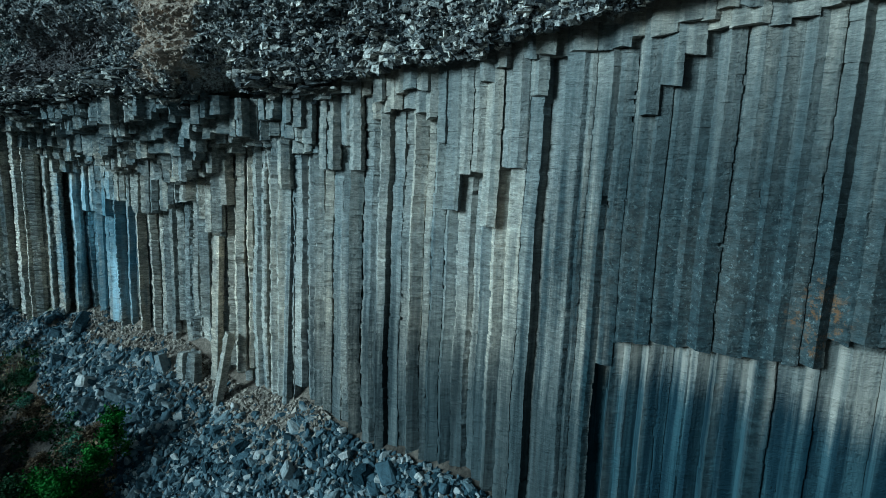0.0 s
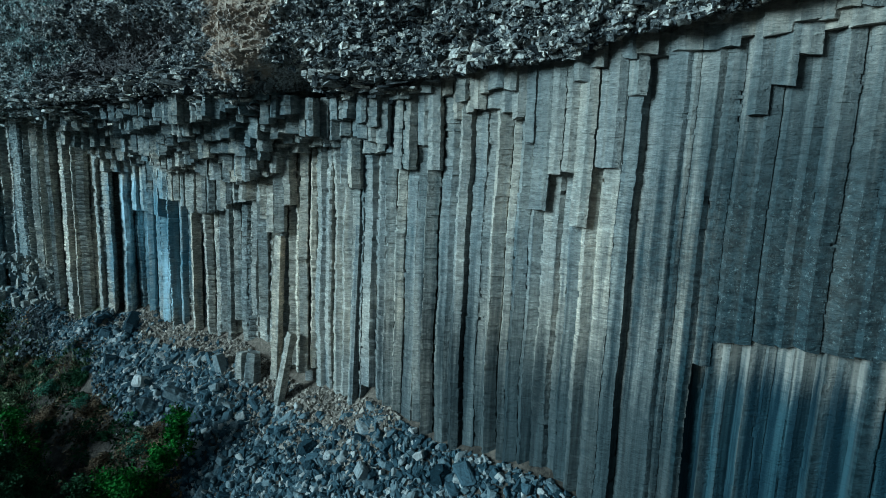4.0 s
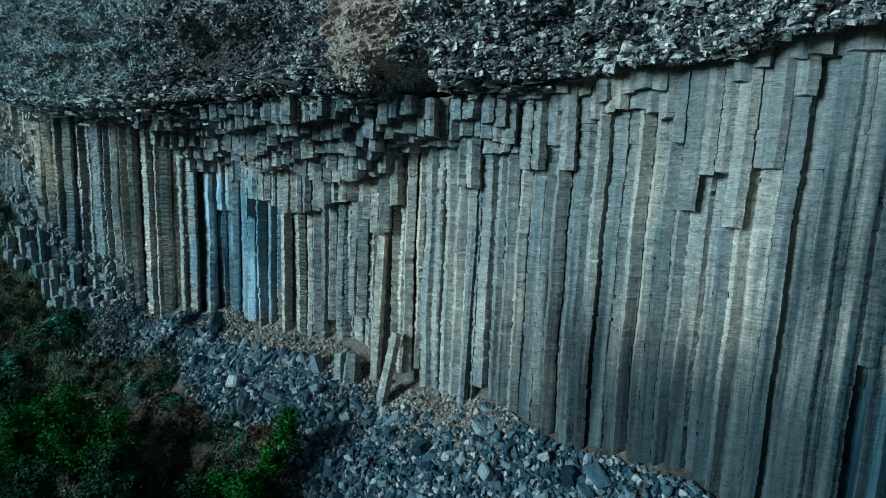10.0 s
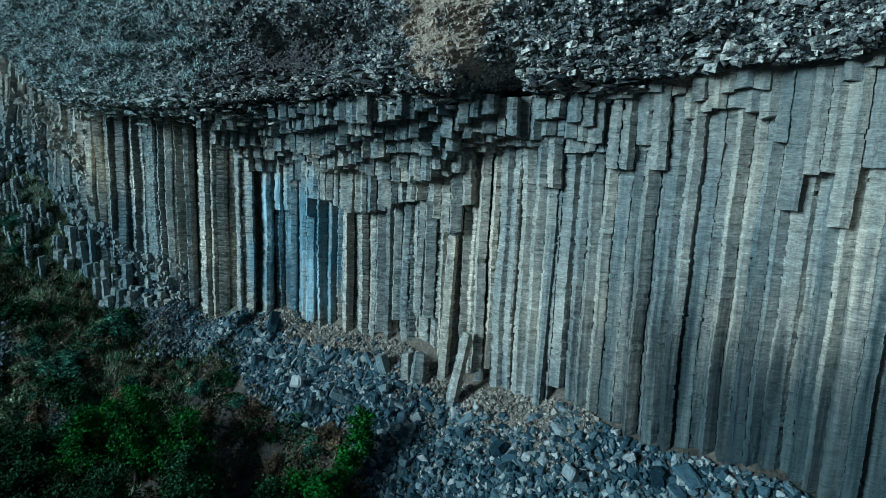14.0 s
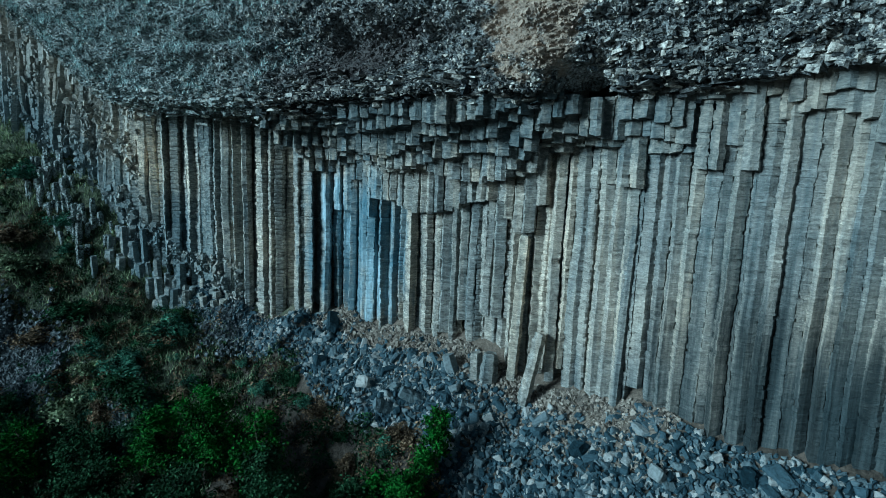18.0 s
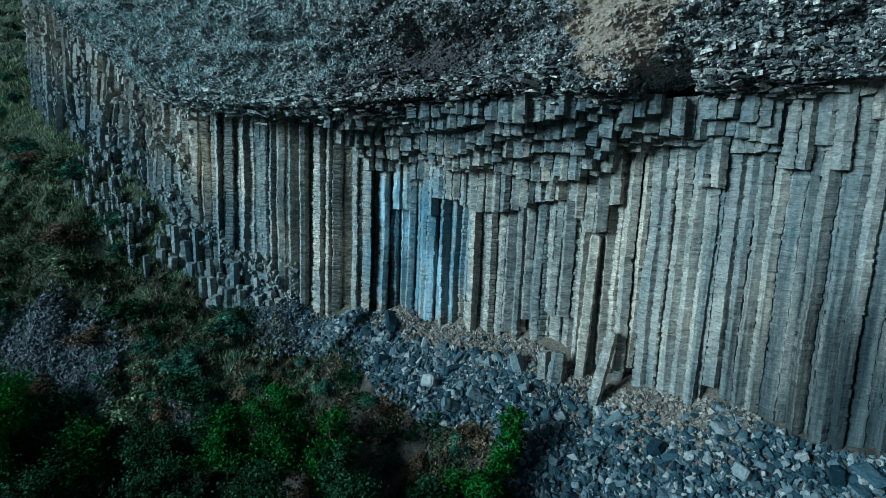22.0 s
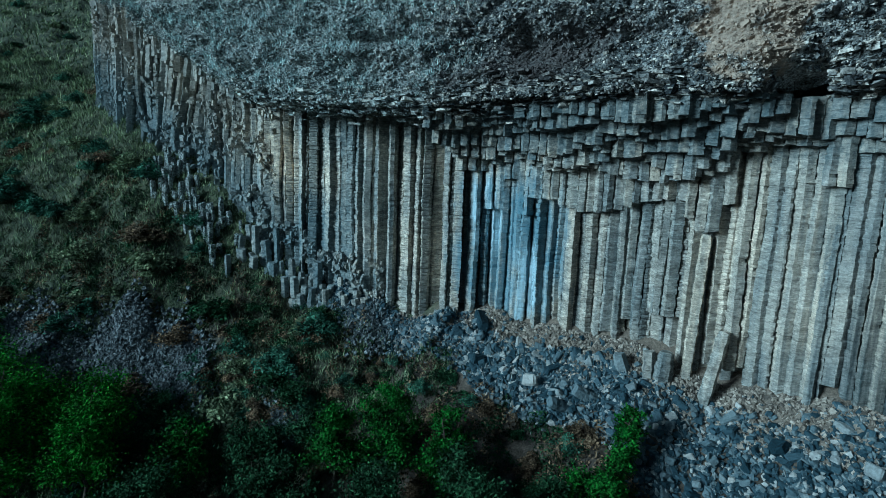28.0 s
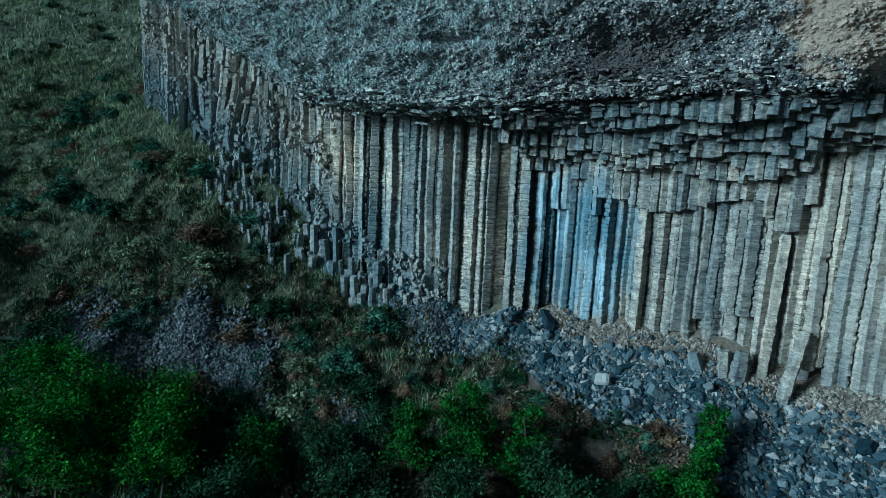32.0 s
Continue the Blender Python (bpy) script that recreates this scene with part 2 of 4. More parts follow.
    white = calc(n, l, "MULTIPLY", limes, calc(n, l, "MAXIMUM", w1, w2))
    base = mix(n, l, calc(n, l, "MULTIPLY", white, 0.85), base, (0.60, 0.74, 0.82))
    # pale runs under the broken ledge
    runs = calc(n, l, "MULTIPLY", hollow, ease(n, l, z, 8.3, 9.9, streak, 4.0))
    base = mix(n, l, calc(n, l, "MULTIPLY", runs, 0.9), base, mix(n, l, ease(n, l, streak, 0.4, 0.6), (0.14, 0.145, 0.135), (0.34, 0.31, 0.265)))
    # wet rock low in the hollow, vignette dimness put into the colour
    seep_vignette = calc(n, l, "MULTIPLY", hollow, ease(n, l, z, 9.4, 7.6, streak, 4.0))
    base = mix(n, l, calc(n, l, "MULTIPLY", seep_vignette, 0.92), base, mix(n, l, ease(n, l, streak, 0.4, 0.64), (0.006, 0.020, 0.032), (0.045, 0.085, 0.105)))
    # grey-white crust and orange lichen
    crust = calc(n, l, "MULTIPLY", calc(n, l, "MULTIPLY", patch(n, l, s, z, -1, 8.5, 9.0, 15.5, wob, 0.5), calc(n, l, "SUBTRACT", 1.0, hollow)), ramp(n, l, tex_noise(n, l, pos, 7.0, 5, 0.75), [(0.56, grey(0)), (0.68, grey(0.6))]))
    base = mix(n, l, crust, base, (0.28, 0.33, 0.33))
    rust = calc(n, l, "MULTIPLY", patch(n, l, s, z, 0.3, 2.0, 10.3, 12.8, tex_noise(n, l, pos, 1.6, 4, 0.6), 0.0), ramp(n, l, tex_noise(n, l, pos, 4.5, 5, 0.7), [(0.50, grey(0)), (0.62, grey(0.6))]))
    base = mix(n, l, calc(n, l, "MULTIPLY", rust, calc(n, l, "SUBTRACT", 1.0, hollow)), base, (0.22, 0.105, 0.03))
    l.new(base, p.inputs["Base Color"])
    p.inputs["Roughness"].default_value = 0.8
    p.inputs["Specular IOR Level"].default_value = 0.18
    h = calc(n, l, "ADD", calc(n, l, "MULTIPLY", ribs, calc(n, l, "ADD", 0.28, calc(n, l, "MULTIPLY", ledges, 0.2))), calc(n, l, "MULTIPLY", fine, calc(n, l, "ADD", 0.35, calc(n, l, "MULTIPLY", ledges, 0.35))))
    h = calc(n, l, "ADD", h, calc(n, l, "MULTIPLY", chips, 0.40))
    h = calc(n, l, "ADD", h, calc(n, l, "MULTIPLY", plates, 0.8))
    l.new(bump(n, l, h, 1.0, 0.17), p.inputs["Normal"])
    return m


def brow_tint(n, l, s, z, pos, base, fine):
    """Tints of the brow: the tan boss, the dark hollow beside it with its shade painted in, the black cavity below it,
    and grey moss further along.
    """
    wob = tex_noise(n, l, pos, 0.7, 5, 0.6)
    lean = calc(n, l, "ADD", s, calc(n, l, "MULTIPLY", calc(n, l, "SUBTRACT", z, 20.5), 1.6))
    tan = patch(n, l, s, z, 25.6, 31.4, 18.9, 27.5, wob, 0.0)
    tan = calc(n, l, "MULTIPLY", tan, 2.4, True)
    base = mix(n, l, calc(n, l, "MULTIPLY", tan, 0.9), base, mix(n, l, fine, (0.25, 0.195, 0.145), (0.68, 0.55, 0.43)))
    # dark brown rock of the hollow, its shade put into the colour too
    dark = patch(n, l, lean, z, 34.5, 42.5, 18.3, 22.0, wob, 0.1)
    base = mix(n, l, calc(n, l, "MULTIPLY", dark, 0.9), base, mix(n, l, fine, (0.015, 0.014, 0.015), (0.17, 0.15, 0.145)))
    moss = calc(n, l, "MULTIPLY", ease(n, l, s, 42.0, 52.0, wob, 10.0), ease(n, l, fine, 0.42, 0.60))
    return mix(n, l, calc(n, l, "MULTIPLY", moss, 0.75), base, (0.55, 0.62, 0.60))


def make_rubble_rock():
    m, n, l, p = material("broken_rock_face")
    g, s, z = world_place(n, l)
    pos = g.outputs["Position"]
    broad = tex_noise(n, l, pos, 0.22, 4)
    mid = tex_noise(n, l, pos, 1.8, 6, 0.65)
    fine = tex_noise(n, l, pos, 7.0, 6, 0.72)
    base = ramp(n, l, calc(n, l, "ADD", calc(n, l, "MULTIPLY", broad, 0.5), calc(n, l, "MULTIPLY", mid, 0.5)),
                [(0.38, (0.06, 0.068, 0.073)), (0.5, (0.21, 0.22, 0.22)), (0.62, (0.44, 0.435, 0.42))])
    base = mix(n, l, 0.95, base, ramp(n, l, fine, [(0.40, grey(0.15)), (0.5, grey(0.95)), (0.60, grey(2.0))]), "MULTIPLY")
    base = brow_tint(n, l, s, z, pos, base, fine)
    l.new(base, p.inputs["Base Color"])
    p.inputs["Roughness"].default_value = 0.9
    p.inputs["Specular IOR Level"].default_value = 0.15
    l.new(bump(n, l, calc(n, l, "ADD", mid, calc(n, l, "MULTIPLY", fine, 0.7)), 1.0, 0.35), p.inputs["Normal"])
    return m


def make_slab_rock():
    m, n, l, p = material("broken_slab_rock")
    g, s, z = world_place(n, l)
    pos = g.outputs["Position"]
    fine = tex_noise(n, l, pos, 8.0, 5, 0.7)
    base = ramp(n, l, g.outputs["Random Per Island"], [(0, (0.022, 0.026, 0.030)), (0.45, (0.125, 0.128, 0.126)), (0.8, (0.34, 0.33, 0.305)), (1, (0.68, 0.63, 0.55))])
    base = mix(n, l, 0.8, base, ramp(n, l, fine, [(0.38, grey(0.25)), (0.5, grey(1.0)), (0.62, grey(1.7))]), "MULTIPLY")
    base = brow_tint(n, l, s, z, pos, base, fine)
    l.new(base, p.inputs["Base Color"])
    p.inputs["Roughness"].default_value = 0.88
    p.inputs["Specular IOR Level"].default_value = 0.15
    l.new(bump(n, l, fine, 0.8, 0.10), p.inputs["Normal"])
    return m


def make_stone():
    m, n, l, p = material("scree_stone")
    g, s, z = world_place(n, l)
    info = n.new("ShaderNodeObjectInfo")
    pos = g.outputs["Position"]
    own = calc(n, l, "FRACT", calc(n, l, "ADD", info.outputs["Random"], g.outputs["Random Per Island"]))
    fine = tex_noise(n, l, pos, 6.0, 6, 0.65)
    base = ramp(n, l, own, [(0.0, (0.014, 0.030, 0.042)), (0.45, (0.066, 0.100, 0.124)), (0.80, (0.165, 0.200, 0.215)), (1.0, (0.46, 0.45, 0.425))])
    base = mix(n, l, 0.85, base, ramp(n, l, fine, [(0.28, grey(0.55)), (0.7, grey(1.3))]), "MULTIPLY")
    l.new(base, p.inputs["Base Color"])
    p.inputs["Roughness"].default_value = 0.82
    p.inputs["Specular IOR Level"].default_value = 0.2
    l.new(bump(n, l, fine, 0.9, 0.12), p.inputs["Normal"])
    return m


def make_ground():
    m, n, l, p = material("hillside_soil")
    g, s, z = world_place(n, l)
    pos = g.outputs["Position"]
    broad = tex_noise(n, l, pos, 0.12, 4)
    mid = tex_noise(n, l, pos, 0.9, 6, 0.65)
    fine = tex_noise(n, l, pos, 7.0, 6, 0.7)
    soil = ramp(n, l, mid, [(0.36, (0.022, 0.019, 0.015)), (0.52, (0.075, 0.062, 0.048)), (0.66, (0.17, 0.14, 0.11))])
    grass = ramp(n, l, mid, [(0.36, (0.018, 0.027, 0.015)), (0.52, (0.075, 0.090, 0.050)), (0.68, (0.18, 0.18, 0.11))])
    green = ramp(n, l, calc(n, l, "ADD", broad, calc(n, l, "MULTIPLY", calc(n, l, "SUBTRACT", s, 55.0), 0.012)), [(0.42, grey(0)), (0.55, grey(1))])
    base = mix(n, l, green, soil, grass)
    strip = patch(n, l, s, z, 20, 47, 0.2, 4.6, mid, 0.4)
    base = mix(n, l, calc(n, l, "MULTIPLY", strip, 0.85), base, mix(n, l, fine, (0.13, 0.105, 0.08), (0.34, 0.28, 0.22)))
    wob = tex_noise(n, l, pos, 0.5, 5, 0.65)
    pale = patch(n, l, s, z, 58, 82, -6.5, 0.5, wob, 0.2)
    base = mix(n, l, calc(n, l, "MULTIPLY", pale, 0.9), base, mix(n, l, fine, (0.12, 0.13, 0.14), (0.38, 0.39, 0.39)))
    base = mix(n, l, 0.85, base, ramp(n, l, fine, [(0.3, grey(0.45)), (0.7, grey(1.35))]), "MULTIPLY")
    l.new(base, p.inputs["Base Color"])
    p.inputs["Roughness"].default_value = 0.95
    l.new(bump(n, l, calc(n, l, "ADD", mid, calc(n, l, "MULTIPLY", fine, 0.5)), 0.9, 0.2), p.inputs["Normal"])
    return m


def make_leaf(name, lo, hi, rough=0.6):
    m, n, l, p = material(name)
    g = n.new("ShaderNodeNewGeometry")
    base = ramp(n, l, g.outputs["Random Per Island"], [(0.0, lo), (1.0, hi)])
    clump = tex_noise(n, l, g.outputs["Position"], 1.1, 3, 0.6)
    l.new(mix(n, l, 1.0, base, ramp(n, l, clump, [(0.36, grey(0.15)), (0.64, grey(1.7))]), "MULTIPLY"), p.inputs["Base Color"])
    p.inputs["Roughness"].default_value = rough
    p.inputs["Specular IOR Level"].default_value = 0.1
    return m


def make_bark():
    m, n, l, p = material("grey_bark")
    t = n.new("ShaderNodeTexCoord")
    f = tex_noise(n, l, t.outputs["Object"], 3.0, 5, 0.6, (4, 4, 0.7))
    l.new(ramp(n, l, f, [(0.3, (0.04, 0.033, 0.027)), (0.7, (0.15, 0.125, 0.10))]), p.inputs["Base Color"])
    p.inputs["Roughness"].default_value = 0.9
    p.inputs["Specular IOR Level"].default_value = 0.15
    l.new(bump(n, l, f, 0.6, 0.03), p.inputs["Normal"])
    return m


BASALT, RUBBLE, SLAB, STONE, SOIL, BARK = make_basalt(), make_rubble_rock(), make_slab_rock(), make_stone(), make_ground(), make_bark()
LEAF = make_leaf("fresh_green_leaf", (0.024, 0.084, 0.006), (0.108, 0.31, 0.022), 0.8)
LEAF_MID = make_leaf("mid_green_leaf", (0.0128, 0.0480, 0.0056), (0.0538, 0.1620, 0.0179), 0.8)
LEAF_DARK = make_leaf("dark_green_leaf", (0.0138, 0.0379, 0.0148), (0.0499, 0.0990, 0.0425), 0.85)
LEAF_TEAL = make_leaf("grey_green_leaf", (0.0338, 0.0806, 0.0520), (0.1235, 0.2275, 0.1495), 0.85)
TWIG = make_leaf("dry_twig", (0.0759, 0.0595, 0.0397), (0.2583, 0.1843, 0.1094), 0.8)
GRASS = make_leaf("dry_grass", (0.0727, 0.1020, 0.0538), (0.3028, 0.3443, 0.1929), 0.9)
GRASS_GREY = make_leaf("grey_grass", (0.1530, 0.1995, 0.1980), (0.5483, 0.6412, 0.6270), 0.9)


def make_outcrop():
    m, n, l, p = material("pale_outcrop_rock")
    g = n.new("ShaderNodeNewGeometry")
    f = tex_noise(n, l, g.outputs["Position"], 5.0, 6, 0.7)
    base = ramp(n, l, f, [(0.35, (0.03, 0.036, 0.042)), (0.5, (0.135, 0.15, 0.16)), (0.65, (0.33, 0.345, 0.35))])
    base = mix(n, l, 0.8, base, ramp(n, l, g.outputs["Random Per Island"], [(0, grey(0.4)), (1, grey(1.3))]), "MULTIPLY")
    l.new(base, p.inputs["Base Color"])
    p.inputs["Roughness"].default_value = 0.9
    p.inputs["Specular IOR Level"].default_value = 0.15
    l.new(bump(n, l, f, 0.8, 0.1), p.inputs["Normal"])
    return m


OUTCROP = make_outcrop()


def make_gravel():
    m, n, l, p = material("beige_gravel")
    g = n.new("ShaderNodeNewGeometry")
    f = tex_noise(n, l, g.outputs["Position"], 6.0, 5, 0.7)
    base = ramp(n, l, g.outputs["Random Per Island"], [(0, (0.09, 0.08, 0.07)), (0.6, (0.25, 0.215, 0.175)), (1, (0.44, 0.39, 0.33))])
    l.new(mix(n, l, 0.7, base, ramp(n, l, f, [(0.35, grey(0.5)), (0.65, grey(1.3))]), "MULTIPLY"), p.inputs["Base Color"])
    p.inputs["Roughness"].default_value = 0.95
    p.inputs["Specular IOR Level"].default_value = 0.15
    return m


GRAVEL = make_gravel()


# ---- mesh helpers ----
def mesh_from(name, verts, faces, mat):
    me = bpy.data.meshes.new(name)
    me.from_pydata([tuple(v) for v in np.asarray(verts).tolist()], [], faces if isinstance(faces, list) else faces.tolist())
    me.materials.append(mat)
    me.update()
    return me


def part(name, me, parent, label="", kind=""):
    ob = new(name, me)
    ob.parent = parent
    return tagged(ob, label=label, kind=kind)


def sheet(name, grid, mat, soft=True):
    """A mesh from a grid of places, rows by columns."""
    r, c = grid.shape[:2]
    i = np.arange(r * c).reshape(r, c)
    f = np.stack([i[:-1, :-1], i[:-1, 1:], i[1:, 1:], i[1:, :-1]], -1).reshape(-1, 4)
    me = mesh_from(name, grid.reshape(-1, 3), f, mat)
    me.polygons.foreach_set("use_smooth", [soft] * len(me.polygons))
    return me


CUBE = np.array([(x, y, z) for x in (-1, 1) for y in (-1, 1) for z in (-1, 1)], float)
CUBE_F = np.array([(0, 1, 3, 2), (4, 6, 7, 5), (0, 4, 5, 1), (2, 3, 7, 6), (0, 2, 6, 4), (1, 5, 7, 3)])


def turns(rng, k, lean=math.pi):
    """k random turns: about z by any angle, then leant by up to lean."""
    a, b, c = rng.uniform(0, 2 * math.pi, k), rng.uniform(-lean, lean, k), rng.uniform(-lean, lean, k)
    o, i = np.zeros(k), np.ones(k)
    rz = np.stack([np.cos(a), -np.sin(a), o, np.sin(a), np.cos(a), o, o, o, i], -1).reshape(k, 3, 3)
    rx = np.stack([i, o, o, o, np.cos(b), -np.sin(b), o, np.sin(b), np.cos(b)], -1).reshape(k, 3, 3)
    ry = np.stack([np.cos(c), o, np.sin(c), o, i, o, -np.sin(c), o, np.cos(c)], -1).reshape(k, 3, 3)
    return rx @ ry @ rz


def shards(rng, centres, sizes, lean, ragged=0.35):
    """Angular blocks: corners of a box, each pulled about."""
    k = len(centres)
    v = CUBE[None] * (1 + rng.uniform(-ragged, ragged, (k, 8, 3))) * sizes[:, None, :]
    v = np.einsum("kij,kvj->kvi", turns(rng, k, lean), v) + centres[:, None, :]
    f = (CUBE_F[None] + 8 * np.arange(k)[:, None, None]).reshape(-1, 4)
    return v.reshape(-1, 3), f


def blades(rng, centres, height, width, spread):
    """Grass: one narrow leaning triangle to each place."""
    k = len(centres)
    a = rng.uniform(0, 2 * math.pi, k)
    w = np.stack([np.cos(a), np.sin(a), 0 * a], -1) * width * rng.uniform(0.6, 1.4, (k, 1))
    tip = np.concatenate([rng.normal(0, spread, (k, 2)), np.ones((k, 1))], 1) * height * rng.uniform(0.5, 1.3, (k, 1))
    v = np.stack([centres - w, centres + w, centres + tip], 1).reshape(-1, 3)
    return v, np.arange(3 * k).reshape(k, 3)


def leaves(rng, centres, size):
    """One small folded diamond to each place."""
    k = len(centres)
    q = np.array([(-1, 0, 0), (0, -0.55, 0.12), (1, 0, 0), (0, 0.55, 0.12)], float)
    v = np.einsum("kij,vj->kvi", turns(rng, k, 1.0), q) * (size * rng.uniform(0.6, 1.4, (k, 1, 1))) + centres[:, None, :]
    return v.reshape(-1, 3), np.arange(4 * k).reshape(k, 4)


# ---- ground ----
def build_ground():
    near_s, near_d = np.arange(-40, 150.1, 0.7), np.arange(-30, 60.1, 0.7)
    s = np.concatenate([[-2500, -900, -300, -120], near_s, [220, 400, 1000, 2500]])
    d = np.concatenate([[-2500, -900, -300, -110, -60], near_d, [90, 160, 400, 1000, 2500]])
    S, D = np.meshgrid(s, d, indexing="ij")
    Z = ground_z(S, D)
    for i in range(len(s)):
        for j in range(len(d)):
            if -40 <= s[i] <= 150 and -30 <= d[j] <= 60:
                v = Vector((s[i] * 0.25, d[j] * 0.25, 3.1))
                Z[i, j] += 1.1 * noise.fractal(v, 1.0, 2.0, 5) * (1 if s[i] > 46 else 0.45)
    ob = new("ground", sheet("ground", place(S, D, Z), SOIL))
    return tagged(ob, "steep hillside of brown soil, dry grass and scree below the cliff", "ground", kind="structure")


ground = build_ground()

# ---- cliff: irregular packed basalt columns ----
cliff = tagged(new("cliff"), "tall cliff of grey hexagonal basalt columns under a broken rock brow", "cliff", kind="structure")


def pitch(s):
    """Width of a column: broad on the near stretch, slender further along."""
    return float(np.interp(s, [0, 14, 22, 28, 33, 46, 60, 66, 90], [0.56, 0.58, 0.62, 0.65, 0.60, 0.57, 0.58, 0.46, 0.46]))


def flatten(s):
    """How much the columns' cross-sections are flattened towards the valley."""
    return float(np.interp(s, [3, 9, 16, 24, 32, 46, 48], [0.68, 0.82, 1.10, 1.20, 1.10, 1.0, 1.15]))


def site_rows():
    """Centres of the columns, row by row; rows count outwards and row 0 forms the face."""
    line = [-14.0]
    while line[-1] < END + 1.5:
        line.append(line[-1] + pitch(line[-1]))
    line = np.array(line)
    rows = {}
    for r in range(-7, 18):
        mid = line if r % 2 == 0 else 0.5 * (line[1:] + line[:-1])
        rows[r] = [(s + 0.66 * pitch(s) * n1(s * 3.1, r * 5.3, 0.4), (r - 0.5) * 0.866 * pitch(s) + 0.55 * pitch(s) * n1(s * 2.7, r * 4.1, 8.2) + (0.34 if r < 1 else 0.10) * pitch(s) * (k % 2 - 0.5)) for k, s in enumerate(mid)]
    return rows


SITES = site_rows()


def cell(r, k):
    """The outline of a column: the part of the plan that lies nearest to its centre."""
    c = np.array(SITES[r][k])
    p = pitch(c[0])
    poly = [c + 1.3 * p * np.array((math.cos(q), math.sin(q))) for q in np.arange(8) * math.pi / 4]
    for r2 in (r - 2, r - 1, r, r + 1, r + 2):
        for o in SITES.get(r2, []):
            if abs(o[0] - c[0]) > 2.4 * p or (o[0] == c[0] and o[1] == c[1]):
                continue
            o = np.array(o)
            way, half = o - c, (o - c) @ (o + c) / 2
            cut = []
            for i in range(len(poly)):
                u, v = poly[i], poly[(i + 1) % len(poly)]
                fu, fv = u @ way - half, v @ way - half
                if fu <= 0:
                    cut.append(u)
                if fu * fv < 0:
                    cut.append(u + (v - u) * (fu / (fu - fv)))
            poly = cut
            if len(poly) < 3:
                return None
    keep = [q for i, q in enumerate(poly) if np.hypot(*(q - poly[i - 1])) > 0.05]
    return np.array(keep) if len(keep) >= 3 else None


def tier(s, r):
    """Height at which a hanging column of row r (1 is the first before the face) is broken off."""
    a = float(np.interp(s, HANG_S, HANG_Z))
    t = float(top(s))
    group = n1(math.floor(s / 2.1 + 0.6 * r) * 1.9, r * 3.3, 2.0)
    if r == 1:
        return a + 0.10 * n1(s * 3.0, 1.0, 4.0)
    if s < 22:
        return max(a + 0.8, t - 1.1 + 0.55 * (r - 2)) + 0.7 * group
    if s < 46.8:
        e = (r - 0.5) * 0.866 * pitch(s) * flatten(s)
        lift = float(np.interp(s, [22, 25, 28.5, 31, 40, 46.8], [1.7, 1.5, 0.8, 0.0, 0.0, 0.5])) + float(np.interp(s, [25, 31], [0.9, 0.0])) * max(e - 0.7, 0)
        return max(float(np.interp(e, [0.9, 1.4, 2.0, 2.6, 3.2, 4.0, 5.0, 6.0], [13.8, 14.3, 15.0, 15.7, 16.4, 17.0, 17.6, 18.1])) + lift + 1.0 * n1(s * 0.30, r * 1.7, 2.0) + 0.30 * group + 0.12 * n1(s * 2.3, r * 3.7, 7.0), a + 0.4)
    return t - 1.3 + 0.42 * r + 0.6 * group


